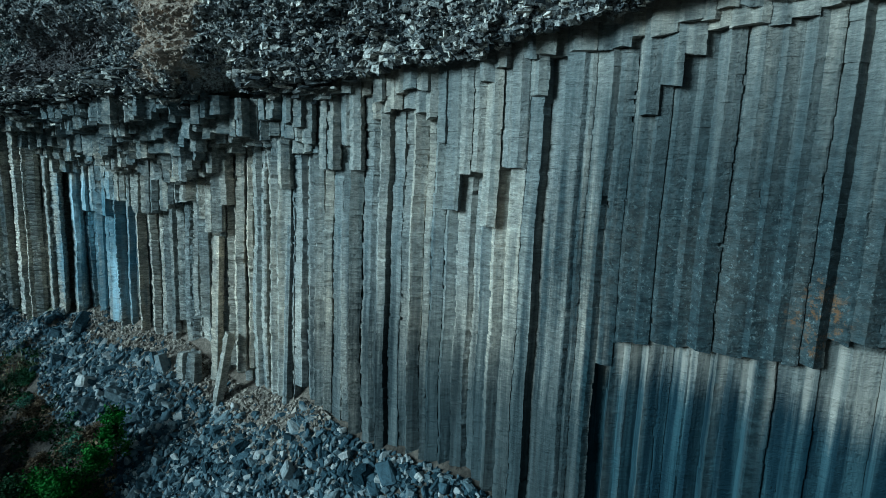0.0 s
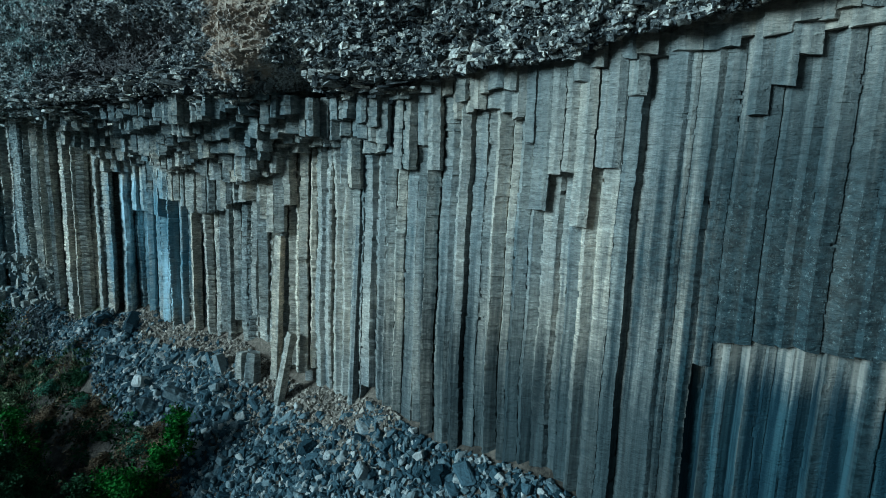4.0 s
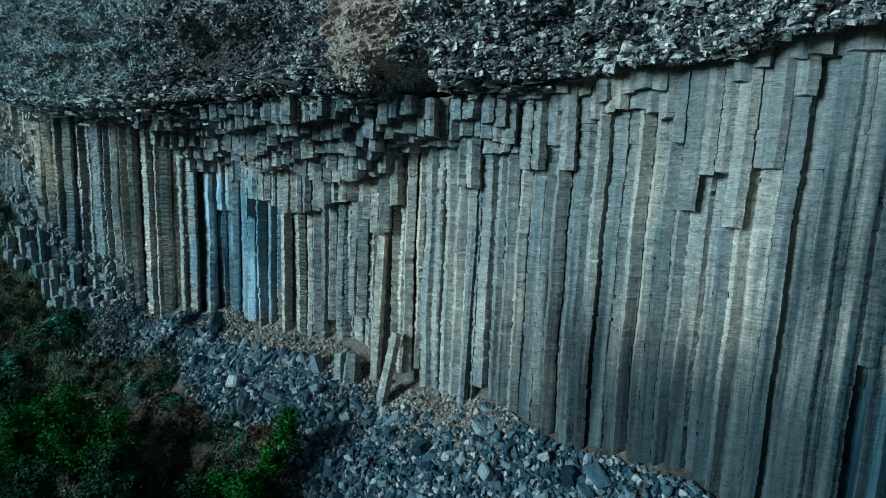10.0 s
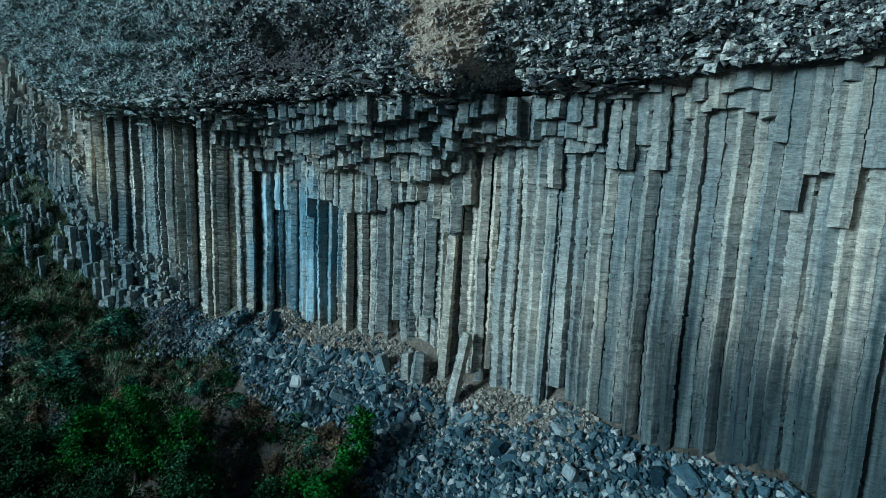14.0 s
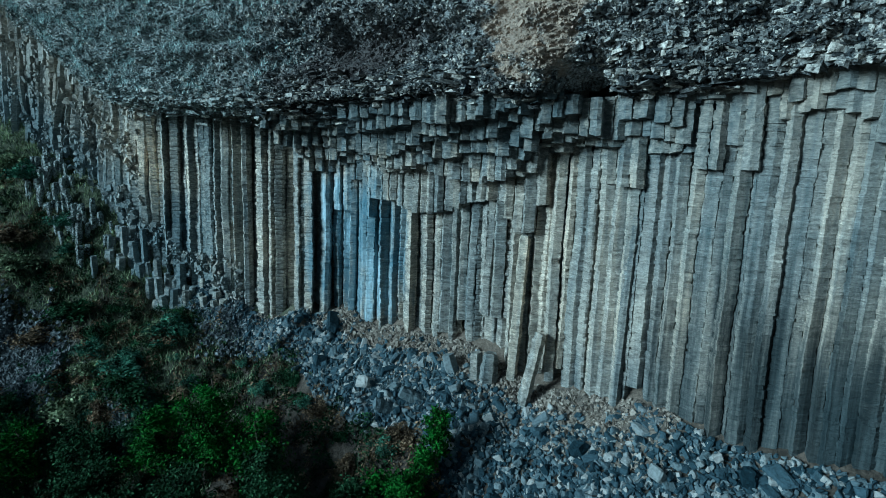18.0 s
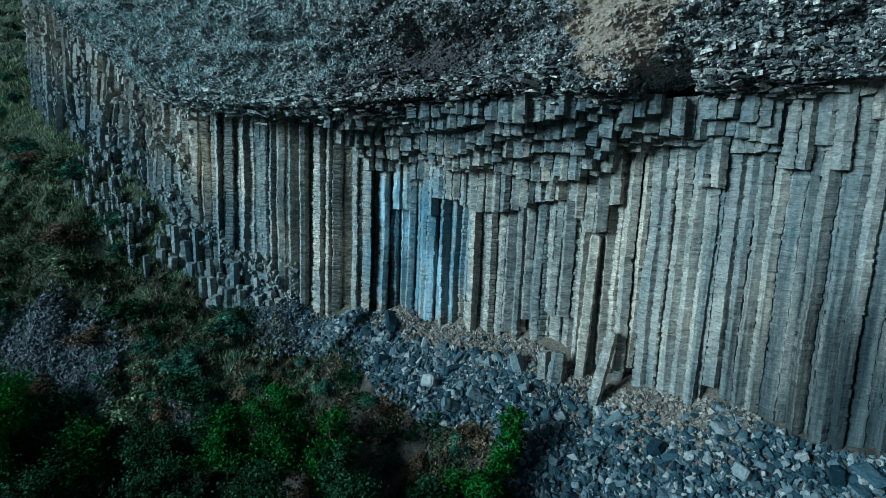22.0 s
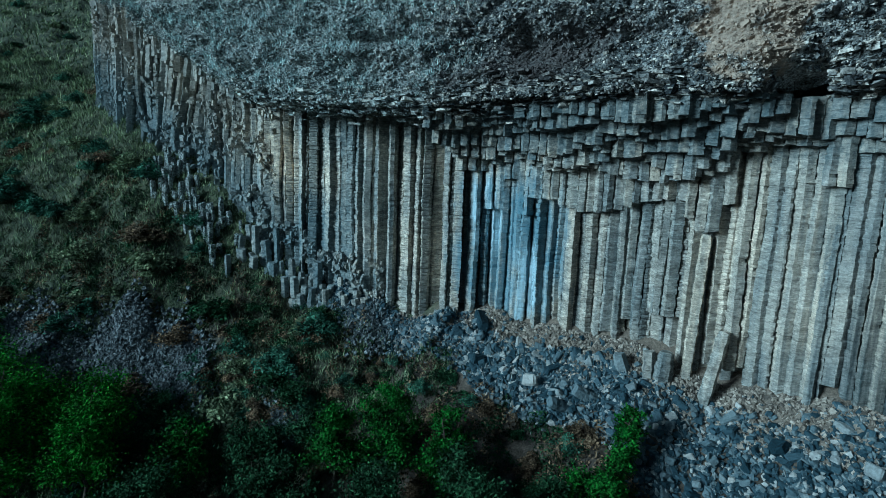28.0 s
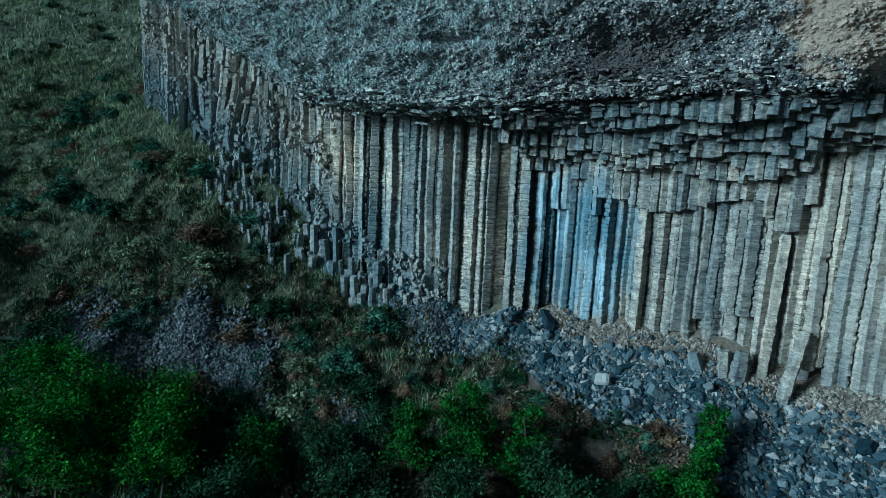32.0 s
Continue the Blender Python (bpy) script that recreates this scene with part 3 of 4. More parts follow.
def column_mesh(ring, s0, r, z0, z1, banded, rng):
    mid = ring.mean(0)
    near = float(np.interp(s0, [6, 20], [1.0, 0.0]))
    ring = mid + (ring - mid) * (1.05 if s0 < 14 else rng.uniform(1.0, 1.04) if s0 < 30 else rng.uniform(0.97, 1.01))
    m = len(ring)
    zs, grow, shift, worn = [], [], [], []
    z = z0
    coarse = r < -1 and not 45 < s0 < 50
    while z < z1:
        if banded:                      # a pile of rounded discs with deep joints between them
            p = rng.uniform(0.20, 0.40)
            w = 1.0 + rng.uniform(-0.06, 0.06)
            off, jag = rng.normal(0, 0.018, 2), rng.uniform(-0.06, 0.05, m)
            for q, g in ((0.0, 0.84), (0.22, 1.0), (0.78, 1.0), (1.0, 0.84)):
                zs.append(z + p * q)
                grow.append(w * g)
                shift.append(off)
                worn.append(jag)
        else:                           # flat plates, each a little out of line with the next
            p = 1.5 if coarse else rng.uniform(0.35, 0.8) if r < 0 else rng.uniform(0.10, 0.30)
            amp = 0.006 + 0.012 * (1 - near)
            w = 1.0 + rng.normal(0, amp) - (0.06 if rng.random() < 0.04 else 0.0)
            off = rng.normal(0, amp * 0.7, 2)
            jag = rng.uniform(-1, 0.6, m) * (0.045 + 0.065 * (1 - near)) - rng.uniform(0.05, 0.25, m) * (rng.random(m) < 0.035)
            for q in (0.0, 1.0):
                zs.append(z + p * q - (0.015 if q else 0.0))
                grow.append(w)
                shift.append(off)
                worn.append(jag * rng.uniform(0.7, 1.1))
        z += p
    zs, grow, shift, worn = np.array(zs), np.array(grow), np.array(shift), np.array(worn)
    k = len(zs)
    bent = float(np.interp(s0, [20, 30, 58, 66], [0.10, 0.12, 0.12, 0.36]))
    apart = float(np.interp(s0, [20, 34], [0.06, 1.6]))       # neighbours sway together on the near stretch
    drift = np.array([[bent * n1(s0 * apart, r * apart, z * 0.22), bent * n1(s0 * apart, r * apart, z * 0.22 + 50)] for z in zs])
    drift[:, 0] += 2.2 * math.exp(-((s0 - 72.0) / 3.4) ** 2) * (np.clip(23.5 - zs, 0, 9) / 8) ** 1.4      # columns that fan out near the cliff's end
    pts = mid + shift[:, None] + drift[:, None] + (ring - mid)[None] * (grow[:, None] + worn)[..., None]
    zz = np.repeat(zs[:, None], m, 1)
    if r > 0 or z0 > 4:
        zz[0] += rng.uniform(-0.05, 0.05, m) + 0.12 * (ring[:, 0] - mid[0]) * rng.uniform(-1, 1)
    flat = flatten(s0)
    rough = float(np.interp(s0, [6, 12, 22, 31, 60, 66], [0.04, 0.085, 0.10, 0.11, 0.10, 0.22])) * (1 if r < 1 else 0.5)
    out = float(face(s0)) + float(rng.normal(0, rough))
    proud = pts[..., 1] * flat
    proud = np.where(proud > 0.12, 0.12 + (proud - 0.12) * float(np.interp(s0, [20, 28], [0.5, 1.0])), proud)      # thin hanging skins on the near stretch
    v = place(pts[..., 0], proud + out, zz).reshape(-1, 3)
    i = np.arange(m * k).reshape(k, m)
    j = np.roll(i, -1, 1)
    f = np.stack([i[:-1], j[:-1], j[1:], i[1:]], -1).reshape(-1, 4).tolist()
    return v, f + [i[0][::-1].tolist(), i[-1].tolist()]


def build_columns():
    rng = np.random.default_rng(5)
    rest_v, rest_f, count, made = [], [], 0, 0
    for r in sorted(SITES):
        for k, (s0, e0) in enumerate(SITES[r]):
            if s0 < -13 or s0 > END:
                continue
            if r < -2 and not 45.6 < s0 < 52:
                continue
            e = e0 * flatten(s0)
            room = float(brow(s0) - face(s0)) - 0.35 - 1.6 * math.exp(-((s0 - 26.0) / 1.9) ** 2)
            if r > 0 and e > max(room, 0.75 if s0 < 24 else 0.1):
                continue
            if r > 1 and e > 4.4 and 28 < s0 < 47:
                continue
            low = float(ground_z(s0, face(s0) + max(e, 0))) - 1.2
            z0 = tier(s0, r) if r > 0 else low
            if r == 0:
                if s0 < 8.0:                            # the broken-out hollow at the wall's foot
                    z0 = float(np.interp(s0, [-3, 0.2, 0.7, 0.8, 2.7, 5.3, 7.3, 7.4, 8.0], [11.2, 11.0, 10.9, 10.1, 10.0, 9.8, 9.5, 8.6, 8.5]))
                elif 31.0 < s0 < 33.2:
                    z0 = 5.4
                elif 20.0 < s0 < 36.0 and rng.random() < 0.30:
                    z0 = low + 1.2 + rng.uniform(0.2, 1.5)
            if -2 < r <= 0 and 47.3 < s0 < 48.0:        # a dark slot where a column has fallen out
                z0 = 15.2
            z1 = float(top(s0)) + min(1.4 if s0 < 26 or s0 > 50 else 0.4, 0.35 + 0.6 * max(brow(s0) - face(s0) - e - 0.4, 0))
            if 24.0 < s0 < 27.3:                        # the cavity under the tan boss
                z1 = min(z1, 18.0)
            if s0 > 62 and r == 0 and rng.random() < 0.5:      # ragged, broken end of the cliff
                z1 = z0 + 1.2 + (z1 - z0) * rng.uniform(0.2, 0.9)
            if z1 - z0 < 0.4:
                continue
            ring = cell(r, k)
            if ring is None:
                continue
            odds = float(np.interp(s0, [27, 34, 46.5, 48, 62, 70], [0.0, 0.35, 0.4, 0.6, 0.5, 0.3])) if r in (0, -1) else 0.0
            v, f = column_mesh(ring, s0, r, z0, z1, rng.random() < odds, rng)
            if 0 <= s0 <= 62 and made < 300 and r >= 0:
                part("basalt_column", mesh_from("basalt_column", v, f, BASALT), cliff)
                made += 1
            else:
                rest_v.append(v)
                rest_f += [[a + count for a in q] for q in f]
                count += len(v)
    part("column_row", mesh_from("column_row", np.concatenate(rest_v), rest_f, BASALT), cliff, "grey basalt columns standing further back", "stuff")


build_columns()


# ---- brow: the broken rock over the columns ----
def brow_d(s, z):
    """How far out the broken rock stands."""
    b = brow(s)
    rise = z - top(s)
    b = b - 0.10 * max(rise - 1.5, 0)
    b += 0.9 * math.exp(-((s - 28.6) / 2.4) ** 2 - ((z - 21.0) / 2.6) ** 2)           # tan boss
    b -= 2.6 * math.exp(-((s - 26.4) / 1.6) ** 2 - ((z - 18.6) / 0.8) ** 2)           # black hole below it
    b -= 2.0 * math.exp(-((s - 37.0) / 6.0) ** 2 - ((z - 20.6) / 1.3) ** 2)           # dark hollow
    if 40 < s < 62:                                                                   # a grassy shelf with a shaded nick over it
        along = math.exp(-((s - 50.0) / 5.0) ** 2)
        b += along * (0.55 * math.exp(-((z - 20.7) / 0.4) ** 2) - 0.9 * math.exp(-((z - 21.5) / 0.28) ** 2))
    v = Vector((s * 0.45, z * 0.6, 5.0))
    near = noise.voronoi(Vector((s * 1.5, z * 2.3, 1.0)))[0]
    small = noise.voronoi(Vector((s * 3.6, z * 5.0, 4.0)))[0]
    chunk = 0.70 if s < 26 else 0.42
    return b + 0.9 * noise.fractal(v, 0.9, 2.1, 5) + chunk * (near[1] - near[0]) + 0.24 * (small[1] - small[0])


def build_brow():
    cols = np.arange(-14, END + 1.01, 0.15)
    cap = 27.6
    rows = []
    for s in cols:
        t, b, f = float(top(s)), float(brow(s)), float(face(s))
        t += 0.35 * n1(s * 0.8, 3, 1)
        capz = max(cap, t + 1.5)
        line = [(f - 1.6, t + 0.9), (f * 0.6 + b * 0.4 - 0.4, t + 0.55), (b - 0.5 - 2.0 * math.exp(-((s - 26.4) / 1.7) ** 2), t + 0.25)]
        for q in np.linspace(0, 1, 76):
            z = t + (capz - t) * q
            line.append((brow_d(s, z), z + 0.15 * n1(s * 2.2, z * 2.2, 9)))
        line += [(b - 2.0, capz + 0.3), (f - 4.5, capz + 0.5)]
        rows.append(line)
    a = np.array(rows)
    S = np.repeat(cols[:, None], a.shape[1], 1)
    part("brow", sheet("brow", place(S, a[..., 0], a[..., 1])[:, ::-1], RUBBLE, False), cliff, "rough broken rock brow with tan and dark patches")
    rng = np.random.default_rng(8)
    # slabs and blocks: large on the near stretch, fine rubble further along, thin plates just over the columns
    for name, k, s0, s1, small, large, thin, low, word in (("rock_slabs", 9000, -10, 29, 0.05, 0.15, 0.7, 0.0, "tumbled angular slabs of rock on the brow"),
                                                           ("rock_shards", 30000, -12, 46, 0.028, 0.085, 0.8, 0.0, "small angular rock shards on the brow"),
                                                           ("rock_crumbs", 15000, 42, END, 0.025, 0.085, 0.7, 0.0, "fine rock crumbs on the mossy brow"),
                                                           ("rock_plates", 5200, 20, 64, 0.06, 0.22, 0.40, 1.0, "thin broken plates in layers under the brow"),
                                                           ("hanging_blocks", 3800, 8, 60, 0.08, 0.26, 0.7, 2.0, "broken blocks in the underside of the brow")):
        s = rng.uniform(s0, s1, k)
        t = top(s)
        if low > 1:
            q = rng.random(k)
            d = face(s) + 0.3 + q * np.maximum(brow(s) - face(s) - 0.5, 0.2)
            z = t + 0.75 - 0.45 * q + rng.normal(0, 0.18, k)
        elif low:
            z = t + rng.normal(0.1, 0.45, k)
            d = brow(s) - 0.25 + rng.normal(0, 0.28, k) - 1.2 * np.clip(t - z, 0, 1.2) - 2.4 * np.exp(-((s - 26.4) / 1.6) ** 2)
        else:
            z = t + rng.power(0.8, k) * np.maximum(26.0 - t, 1.0) - 0.2
            d = np.array([brow_d(a, b) for a, b in zip(s, z)])
        hole = np.exp(-((s - 26.4) / 1.4) ** 2 - ((z - 18.6) / 0.8) ** 2) > 0.45
        s, z, d = s[~hole], z[~hole], d[~hole]
        k = len(s)
        size = (small + (large - small) * rng.power(0.45, (k, 1))) * np.array([[1.7, 1.0, 1.0]]) * rng.uniform(0.6, 1.4, (k, 3))
        size[:, 2] *= thin
        calm = np.exp(-((s - 28.6) / 2.6) ** 2 - ((z - 21.6) / 2.6) ** 2)        # the smoother tan boss
        size *= (1 - 0.45 * calm)[:, None]
        v, f = shards(rng, place(s, d - (0 if low else 0.8) * size[:, 1], z), size, 0.45 if not low else 0.16, 0.45)
        part(name, mesh_from(name, v, f, SLAB), cliff, word, "stuff")


build_brow()


# ---- scree ----
def stone_mesh(rng, long):
    v = CUBE * np.array([0.5 * long, 0.42, 0.34]) * (1 + rng.uniform(-0.34, 0.34, (8, 3)))
    bm = bmesh.new()
    vs = [bm.verts.new(p) for p in v]
    for f in CUBE_F:
        bm.faces.new([vs[a] for a in f])
    bmesh.ops.bevel(bm, geom=bm.edges[:], offset=0.12, segments=1, affect="EDGES")
    for p in bm.verts:
        p.co += Vector(rng.uniform(-0.03, 0.03, 3))
    bmesh.ops.recalc_face_normals(bm, faces=bm.faces[:])
    me = bpy.data.meshes.new("stone")
    bm.to_mesh(me)
    bm.free()
    me.materials.append(STONE)
    return me


def surface(s, d):
    return ground_z(s, d) + np.array([1.1 * noise.fractal(Vector((a * 0.25, b * 0.25, 3.1)), 1.0, 2.0, 5) * (1 if a > 46 else 0.45) for a, b in zip(s, d)])


def reach(s):
    """How far the scree runs out from the wall before plants take over."""
    return np.interp(s, [4, 20, 24, 28, 31, 34, 38, 42, 46, 50, 57], [7, 8, 8, 8, 6.2, 4.4, 5.2, 4.5, 2.6, 1.8, 1.0])


def build_scree():
    rng = np.random.default_rng(21)
    scree = tagged(new("scree"), "slope of fallen blue-grey basalt blocks under the cliff", "scree", kind="structure")
    kinds = [stone_mesh(rng, q) for q in (1.0, 1.2, 1.5, 0.9, 1.9, 1.1, 1.3, 1.0)]
    k = 300
    s = rng.uniform(11, 48, k)
    d = face(s) + np.where((s > 24) & (s < 46), 1.2, 0.5) + rng.random(k) * (reach(s) - 1.6)
    z = surface(s, d)
    for a, b, c in zip(s, d, z):
        ob = part("stone", kinds[rng.integers(len(kinds))], scree)
        size = rng.uniform(0.32, 0.62) * (1.7 if rng.random() < 0.08 else 1)
        ob.matrix_basis = Matrix.LocRotScale(spot(a, b, c + 0.12 * size), Euler(rng.uniform(-0.7, 0.7, 3) + np.array([0, 0, rng.uniform(0, 6)])), Vector((size, size, size)))
    k = 12500
    s = rng.uniform(6, 57, k)
    d = face(s) + 0.2 + rng.random(k) * 8.5
    out = d - face(s)
    keep = out < reach(s) + rng.normal(0, 0.5, k)
    bare = (s > 23) & (s < 45) & (out < 1.5)
    keep &= ~bare | (rng.random(k) < 0.15)
    s, d = s[keep], d[keep]
    z = surface(s, d)
    k = len(s)
    size = (0.07 + 0.19 * rng.power(0.5, (k, 1))) * rng.uniform(0.75, 1.25, (k, 3))
    block = stone_mesh(rng, 1.0)
    bv = np.array([tuple(p.co) for p in block.vertices])
    bf = [tuple(p.vertices) for p in block.polygons]
    shape = np.eye(3) + rng.uniform(-0.35, 0.35, (k, 3, 3))
    v = np.einsum("kij,kjl,vl->kvi", turns(rng, k, 0.6), shape * size[:, None, :] * 1.9, bv) + place(s, d, z + 0.03)[:, None, :]
    v = v.reshape(-1, 3)
    f = [[a + len(bv) * q for a in g] for q in range(k) for g in bf]
    k = 10000
    fs = rng.uniform(6, 57, k)
    fd = face(fs) + 0.2 + rng.random(k) * (reach(fs) + 0.3)
    far = (fs < 23) | (fs > 45) | (fd - face(fs) > 1.4)
    fs, fd = fs[far], fd[far]
    k = len(fs)
    fv, ff = shards(rng, place(fs, fd, surface(fs, fd) + 0.05), rng.uniform(0.05, 0.12, (k, 1)) * rng.uniform(0.7, 1.4, (k, 3)), 0.9, 0.35)
    part("rubble", mesh_from("rubble", fv, ff, STONE), scree, "fine blue-grey rubble between the stones", "stuff")
    k = 10000
    ps = rng.uniform(21, 50, k)
    pd = face(ps) + 0.1 + rng.power(0.6, k) * np.minimum(reach(ps), 2.8)
    pv, pf = shards(rng, place(ps, pd, surface(ps, pd) + 0.02), rng.uniform(0.02, 0.10, (k, 1)) * rng.uniform(0.6, 1.5, (k, 3)), 0.8, 0.4)
    part("gravel", mesh_from("gravel", pv, pf, GRAVEL), scree, "brownish gravel at the foot of the wall", "stuff")
    part("small_stones", mesh_from("small_stones", v, f, STONE), scree, "small angular blue-grey stones", "stuff")


build_scree()


# ---- plants ----
def limb(points, radii, sides=6):
    """A tapered, bent branch through the places given."""
    v, f = [], []
    for k, (p, r) in enumerate(zip(points, radii)):
        ahead = (points[min(k + 1, len(points) - 1)] - points[max(k - 1, 0)]).normalized()
        a = ahead.orthogonal().normalized()
        b = ahead.cross(a)
        for q in range(sides):
            t = 2 * math.pi * q / sides
            v.append(p + (a * math.cos(t) + b * math.sin(t)) * r)
    for k in range(len(points) - 1):
        for q in range(sides):
            f.append([k * sides + q, k * sides + (q + 1) % sides, (k + 1) * sides + (q + 1) % sides, (k + 1) * sides + q])
    return v, f


def tree(name, foot_at, height, spread, mat, seed, count, label, leaf=0.13):
    rng = np.random.default_rng(seed)
    ob = tagged(new(name), label, "tree" if "tree" in name else "shrub")
    ob.location = foot_at
    lean = Vector((rng.uniform(-0.1, 0.1), rng.uniform(-0.1, 0.1), 1)) * height
    spine = [lean * q + Vector(rng.normal(0, 0.05 * height * q, 3)) for q in np.linspace(0, 1, 7)]
    v, f = limb(spine, np.linspace(0.028, 0.006, 7) * height)
    part("trunk", mesh_from("trunk", v, f, BARK), ob)
    tips = []
    for k in range(int(18 + 1.3 * height)):
        q = rng.uniform(0.18, 0.97)
        start = spine[int(q * 6)].lerp(spine[min(int(q * 6) + 1, 6)], q * 6 % 1)
        a = rng.uniform(0, 2 * math.pi)
        reach = spread * (1.05 - 0.75 * q) * rng.uniform(0.55, 1.2)
        end = start + Vector((math.cos(a) * reach, math.sin(a) * reach, reach * rng.uniform(0.15, 0.7)))
        bend = start.lerp(end, 0.5) + Vector(rng.normal(0, 0.08 * reach, 3))
        bv, bf = limb([start, bend, end], [0.010 * height, 0.006 * height, 0.002 * height], 5)
        part("limb", mesh_from("limb", [tuple(p) for p in bv], bf, BARK), ob)
        tips += [start.lerp(end, w) + Vector(rng.normal(0, 0.10 * reach, 3)) for w in rng.uniform(0.35, 1.08, 9)]
    tips = np.array([tuple(p) for p in tips])
    pick = rng.integers(len(tips), size=count)
    girth = rng.uniform(0.03, 0.15, len(tips)) * spread + 0.06
    c = tips[pick] + rng.normal(0, 1, (count, 3)) * girth[pick][:, None]
    v, f = leaves(rng, c, leaf)
    part("crown", mesh_from("crown", v, f, mat), ob, "uneven crown of small green leaves")
    return ob


def on_ground(s, d):
    return spot(s, d, float(surface(np.array([s]), np.array([d]))[0]) - 0.1)


def build_trees():
    bright = "leafy young tree with fresh green crown on the slope"
    dull = "dense dark green shrub on the slope below the cliff"
    for k, (s, d, tip, spread) in enumerate([(31.85, 5.8, 2.1, 0.9), (44.4, 11.6, 1.7, 2.2), (40.0, 10.8, 0.5, 1.8), (66.8, 22.6, -1.2, 4.2),
                                             (62.6, 20.0, -1.2, 3.8), (58.8, 22.0, -2.6, 3.2), (71.5, 23.0, -1.2, 4.2), (46.8, 13.0, -0.6, 2.0), (31.9, 6.9, -0.4, 1.0),
                                             (28.8, 9.5, -2.6, 1.2), (64.5, 25.5, -2.2, 3.8), (69.5, 27.0, -2.4, 4.0), (55.6, 17.1, -3.6, 2.8), (31.7, 8.2, -1.2, 1.5), (33.2, 8.4, -1.6, 1.4)]):
        p = on_ground(s, d)
        tree("young_tree", p, max(tip - p.z, 2.0), spread, LEAF if s > 56 else LEAF_MID, 100 + k, int(720 * spread * max(tip - p.z, 2.0)) + 600, bright, 0.086)
    for k, (s, d, tip, spread) in enumerate([(52.0, 15.0, -3.4, 2.8), (58.5, 17.0, -3.6, 2.6), (36.3, 13.0, -1.4, 2.2), (42.4, 14.5, -2.4, 2.6), (48.5, 16.0, -3.8, 2.8),
                                             (34.4, 9.6, -1.8, 1.7), (30.8, 9.8, -2.6, 1.7), (38.5, 11.5, -1.2, 2.0), (61.0, 16.0, -3.6, 2.4),
                                             (54.0, 20.5, -4.4, 3.0), (45.5, 18.0, -4.2, 3.0), (40.5, 16.5, -3.6, 2.6), (49.5, 12.0, -2.2, 2.0), (52.5, 11.5, -2.4, 1.8)]):
        p = on_ground(s, d)
        tree("leafy_shrub", p, max(tip - p.z, 1.6), spread, LEAF_DARK, 200 + k, int(820 * spread * max(tip - p.z, 1.6)) + 900, dull, 0.088)


def build_scrub():
    rng = np.random.default_rng(77)
    kinds = []
    for k, (mat, word) in enumerate([(LEAF_DARK, "low dark green bush on the dry hillside"), (TWIG, "dry brown bush on the hillside"),
                                     (LEAF_TEAL, "rounded grey-green bush on the steep slope"), (GRASS, "grey-green bush among dry grass")]):
        n = 2400
        q = rng.normal(0, 1, (n, 3))
        q = q / np.linalg.norm(q, axis=1)[:, None] * rng.power(2.0, (n, 1))
        q[:, 2] = np.abs(q[:, 2]) * 0.75
        q *= 1 + 0.35 * np.sin(q[:, :1] * 5 + k) * np.cos(q[:, 1:2] * 4)
        v, f = leaves(rng, q, 0.075)
        kinds.append((mesh_from("foliage", v, f, mat), word))
    first = {}
    for k in range(300):
        if k < 130:
            s, off = rng.uniform(52, 102), rng.uniform(2.0, 19)
        elif k < 215:
            s = rng.uniform(33, 62)
            off = float(reach(s)) + 0.4 + rng.random() * 7
        else:
            s, off = rng.uniform(91, 145), rng.uniform(-50, 12)
        d = float(face(s)) + off
        p = on_ground(s, d)
        size = rng.uniform(0.5, 1.0) if k >= 130 and k < 215 else rng.uniform(0.6, 1.9)
        m = Matrix.LocRotScale(p, Euler((0, 0, rng.uniform(0, 6))), None)
        w = rng.choice(4, p=[0.35, 0.45, 0.15, 0.05] if 130 <= k < 215 else [0.10, 0.12, 0.48, 0.30])
        if w not in first:
            ob = tagged(new("bush"), kinds[w][1], "shrub", "bushes on the hillside")
            part("foliage", kinds[w][0], ob)
            ob.matrix_basis = m
            first[w] = ob
        else:
            ob = copy_thing(first[w], m)
        ob.scale = (size, size, size * rng.uniform(0.7, 1.0))


def build_undergrowth():
    rng = np.random.default_rng(55)
    for name, mat, count, want, label in (("green_undergrowth", LEAF_DARK, 130000, 1, "dark tangled undergrowth on the slope beside the scree"),
                                          ("dry_undergrowth", TWIG, 90000, -1, "brown dry undergrowth on the slope beside the scree")):
        s = rng.uniform(29, 80, count)
        off = reach(s) + rng.random(count) * 15
        off = np.where(s > 57, off + 1.0, off)
        lump = np.array([noise.fractal(Vector((a * 0.55, q * 0.55, 8 + want * 3)), 1.0, 2.0, 3) for a, q in zip(s, off)])
        keep = lump > (-0.08 if want > 0 else 0.0)
        s, off, lump = s[keep], off[keep], lump[keep]
        d = face(s) + off
        z = surface(s, d) + np.clip(lump, 0, 0.9) * 1.1 * rng.random(len(s))
        v, f = leaves(rng, place(s, d, z), 0.095)
        tagged(new(name, mesh_from(name, v, f, mat)), label, "undergrowth", kind="stuff")


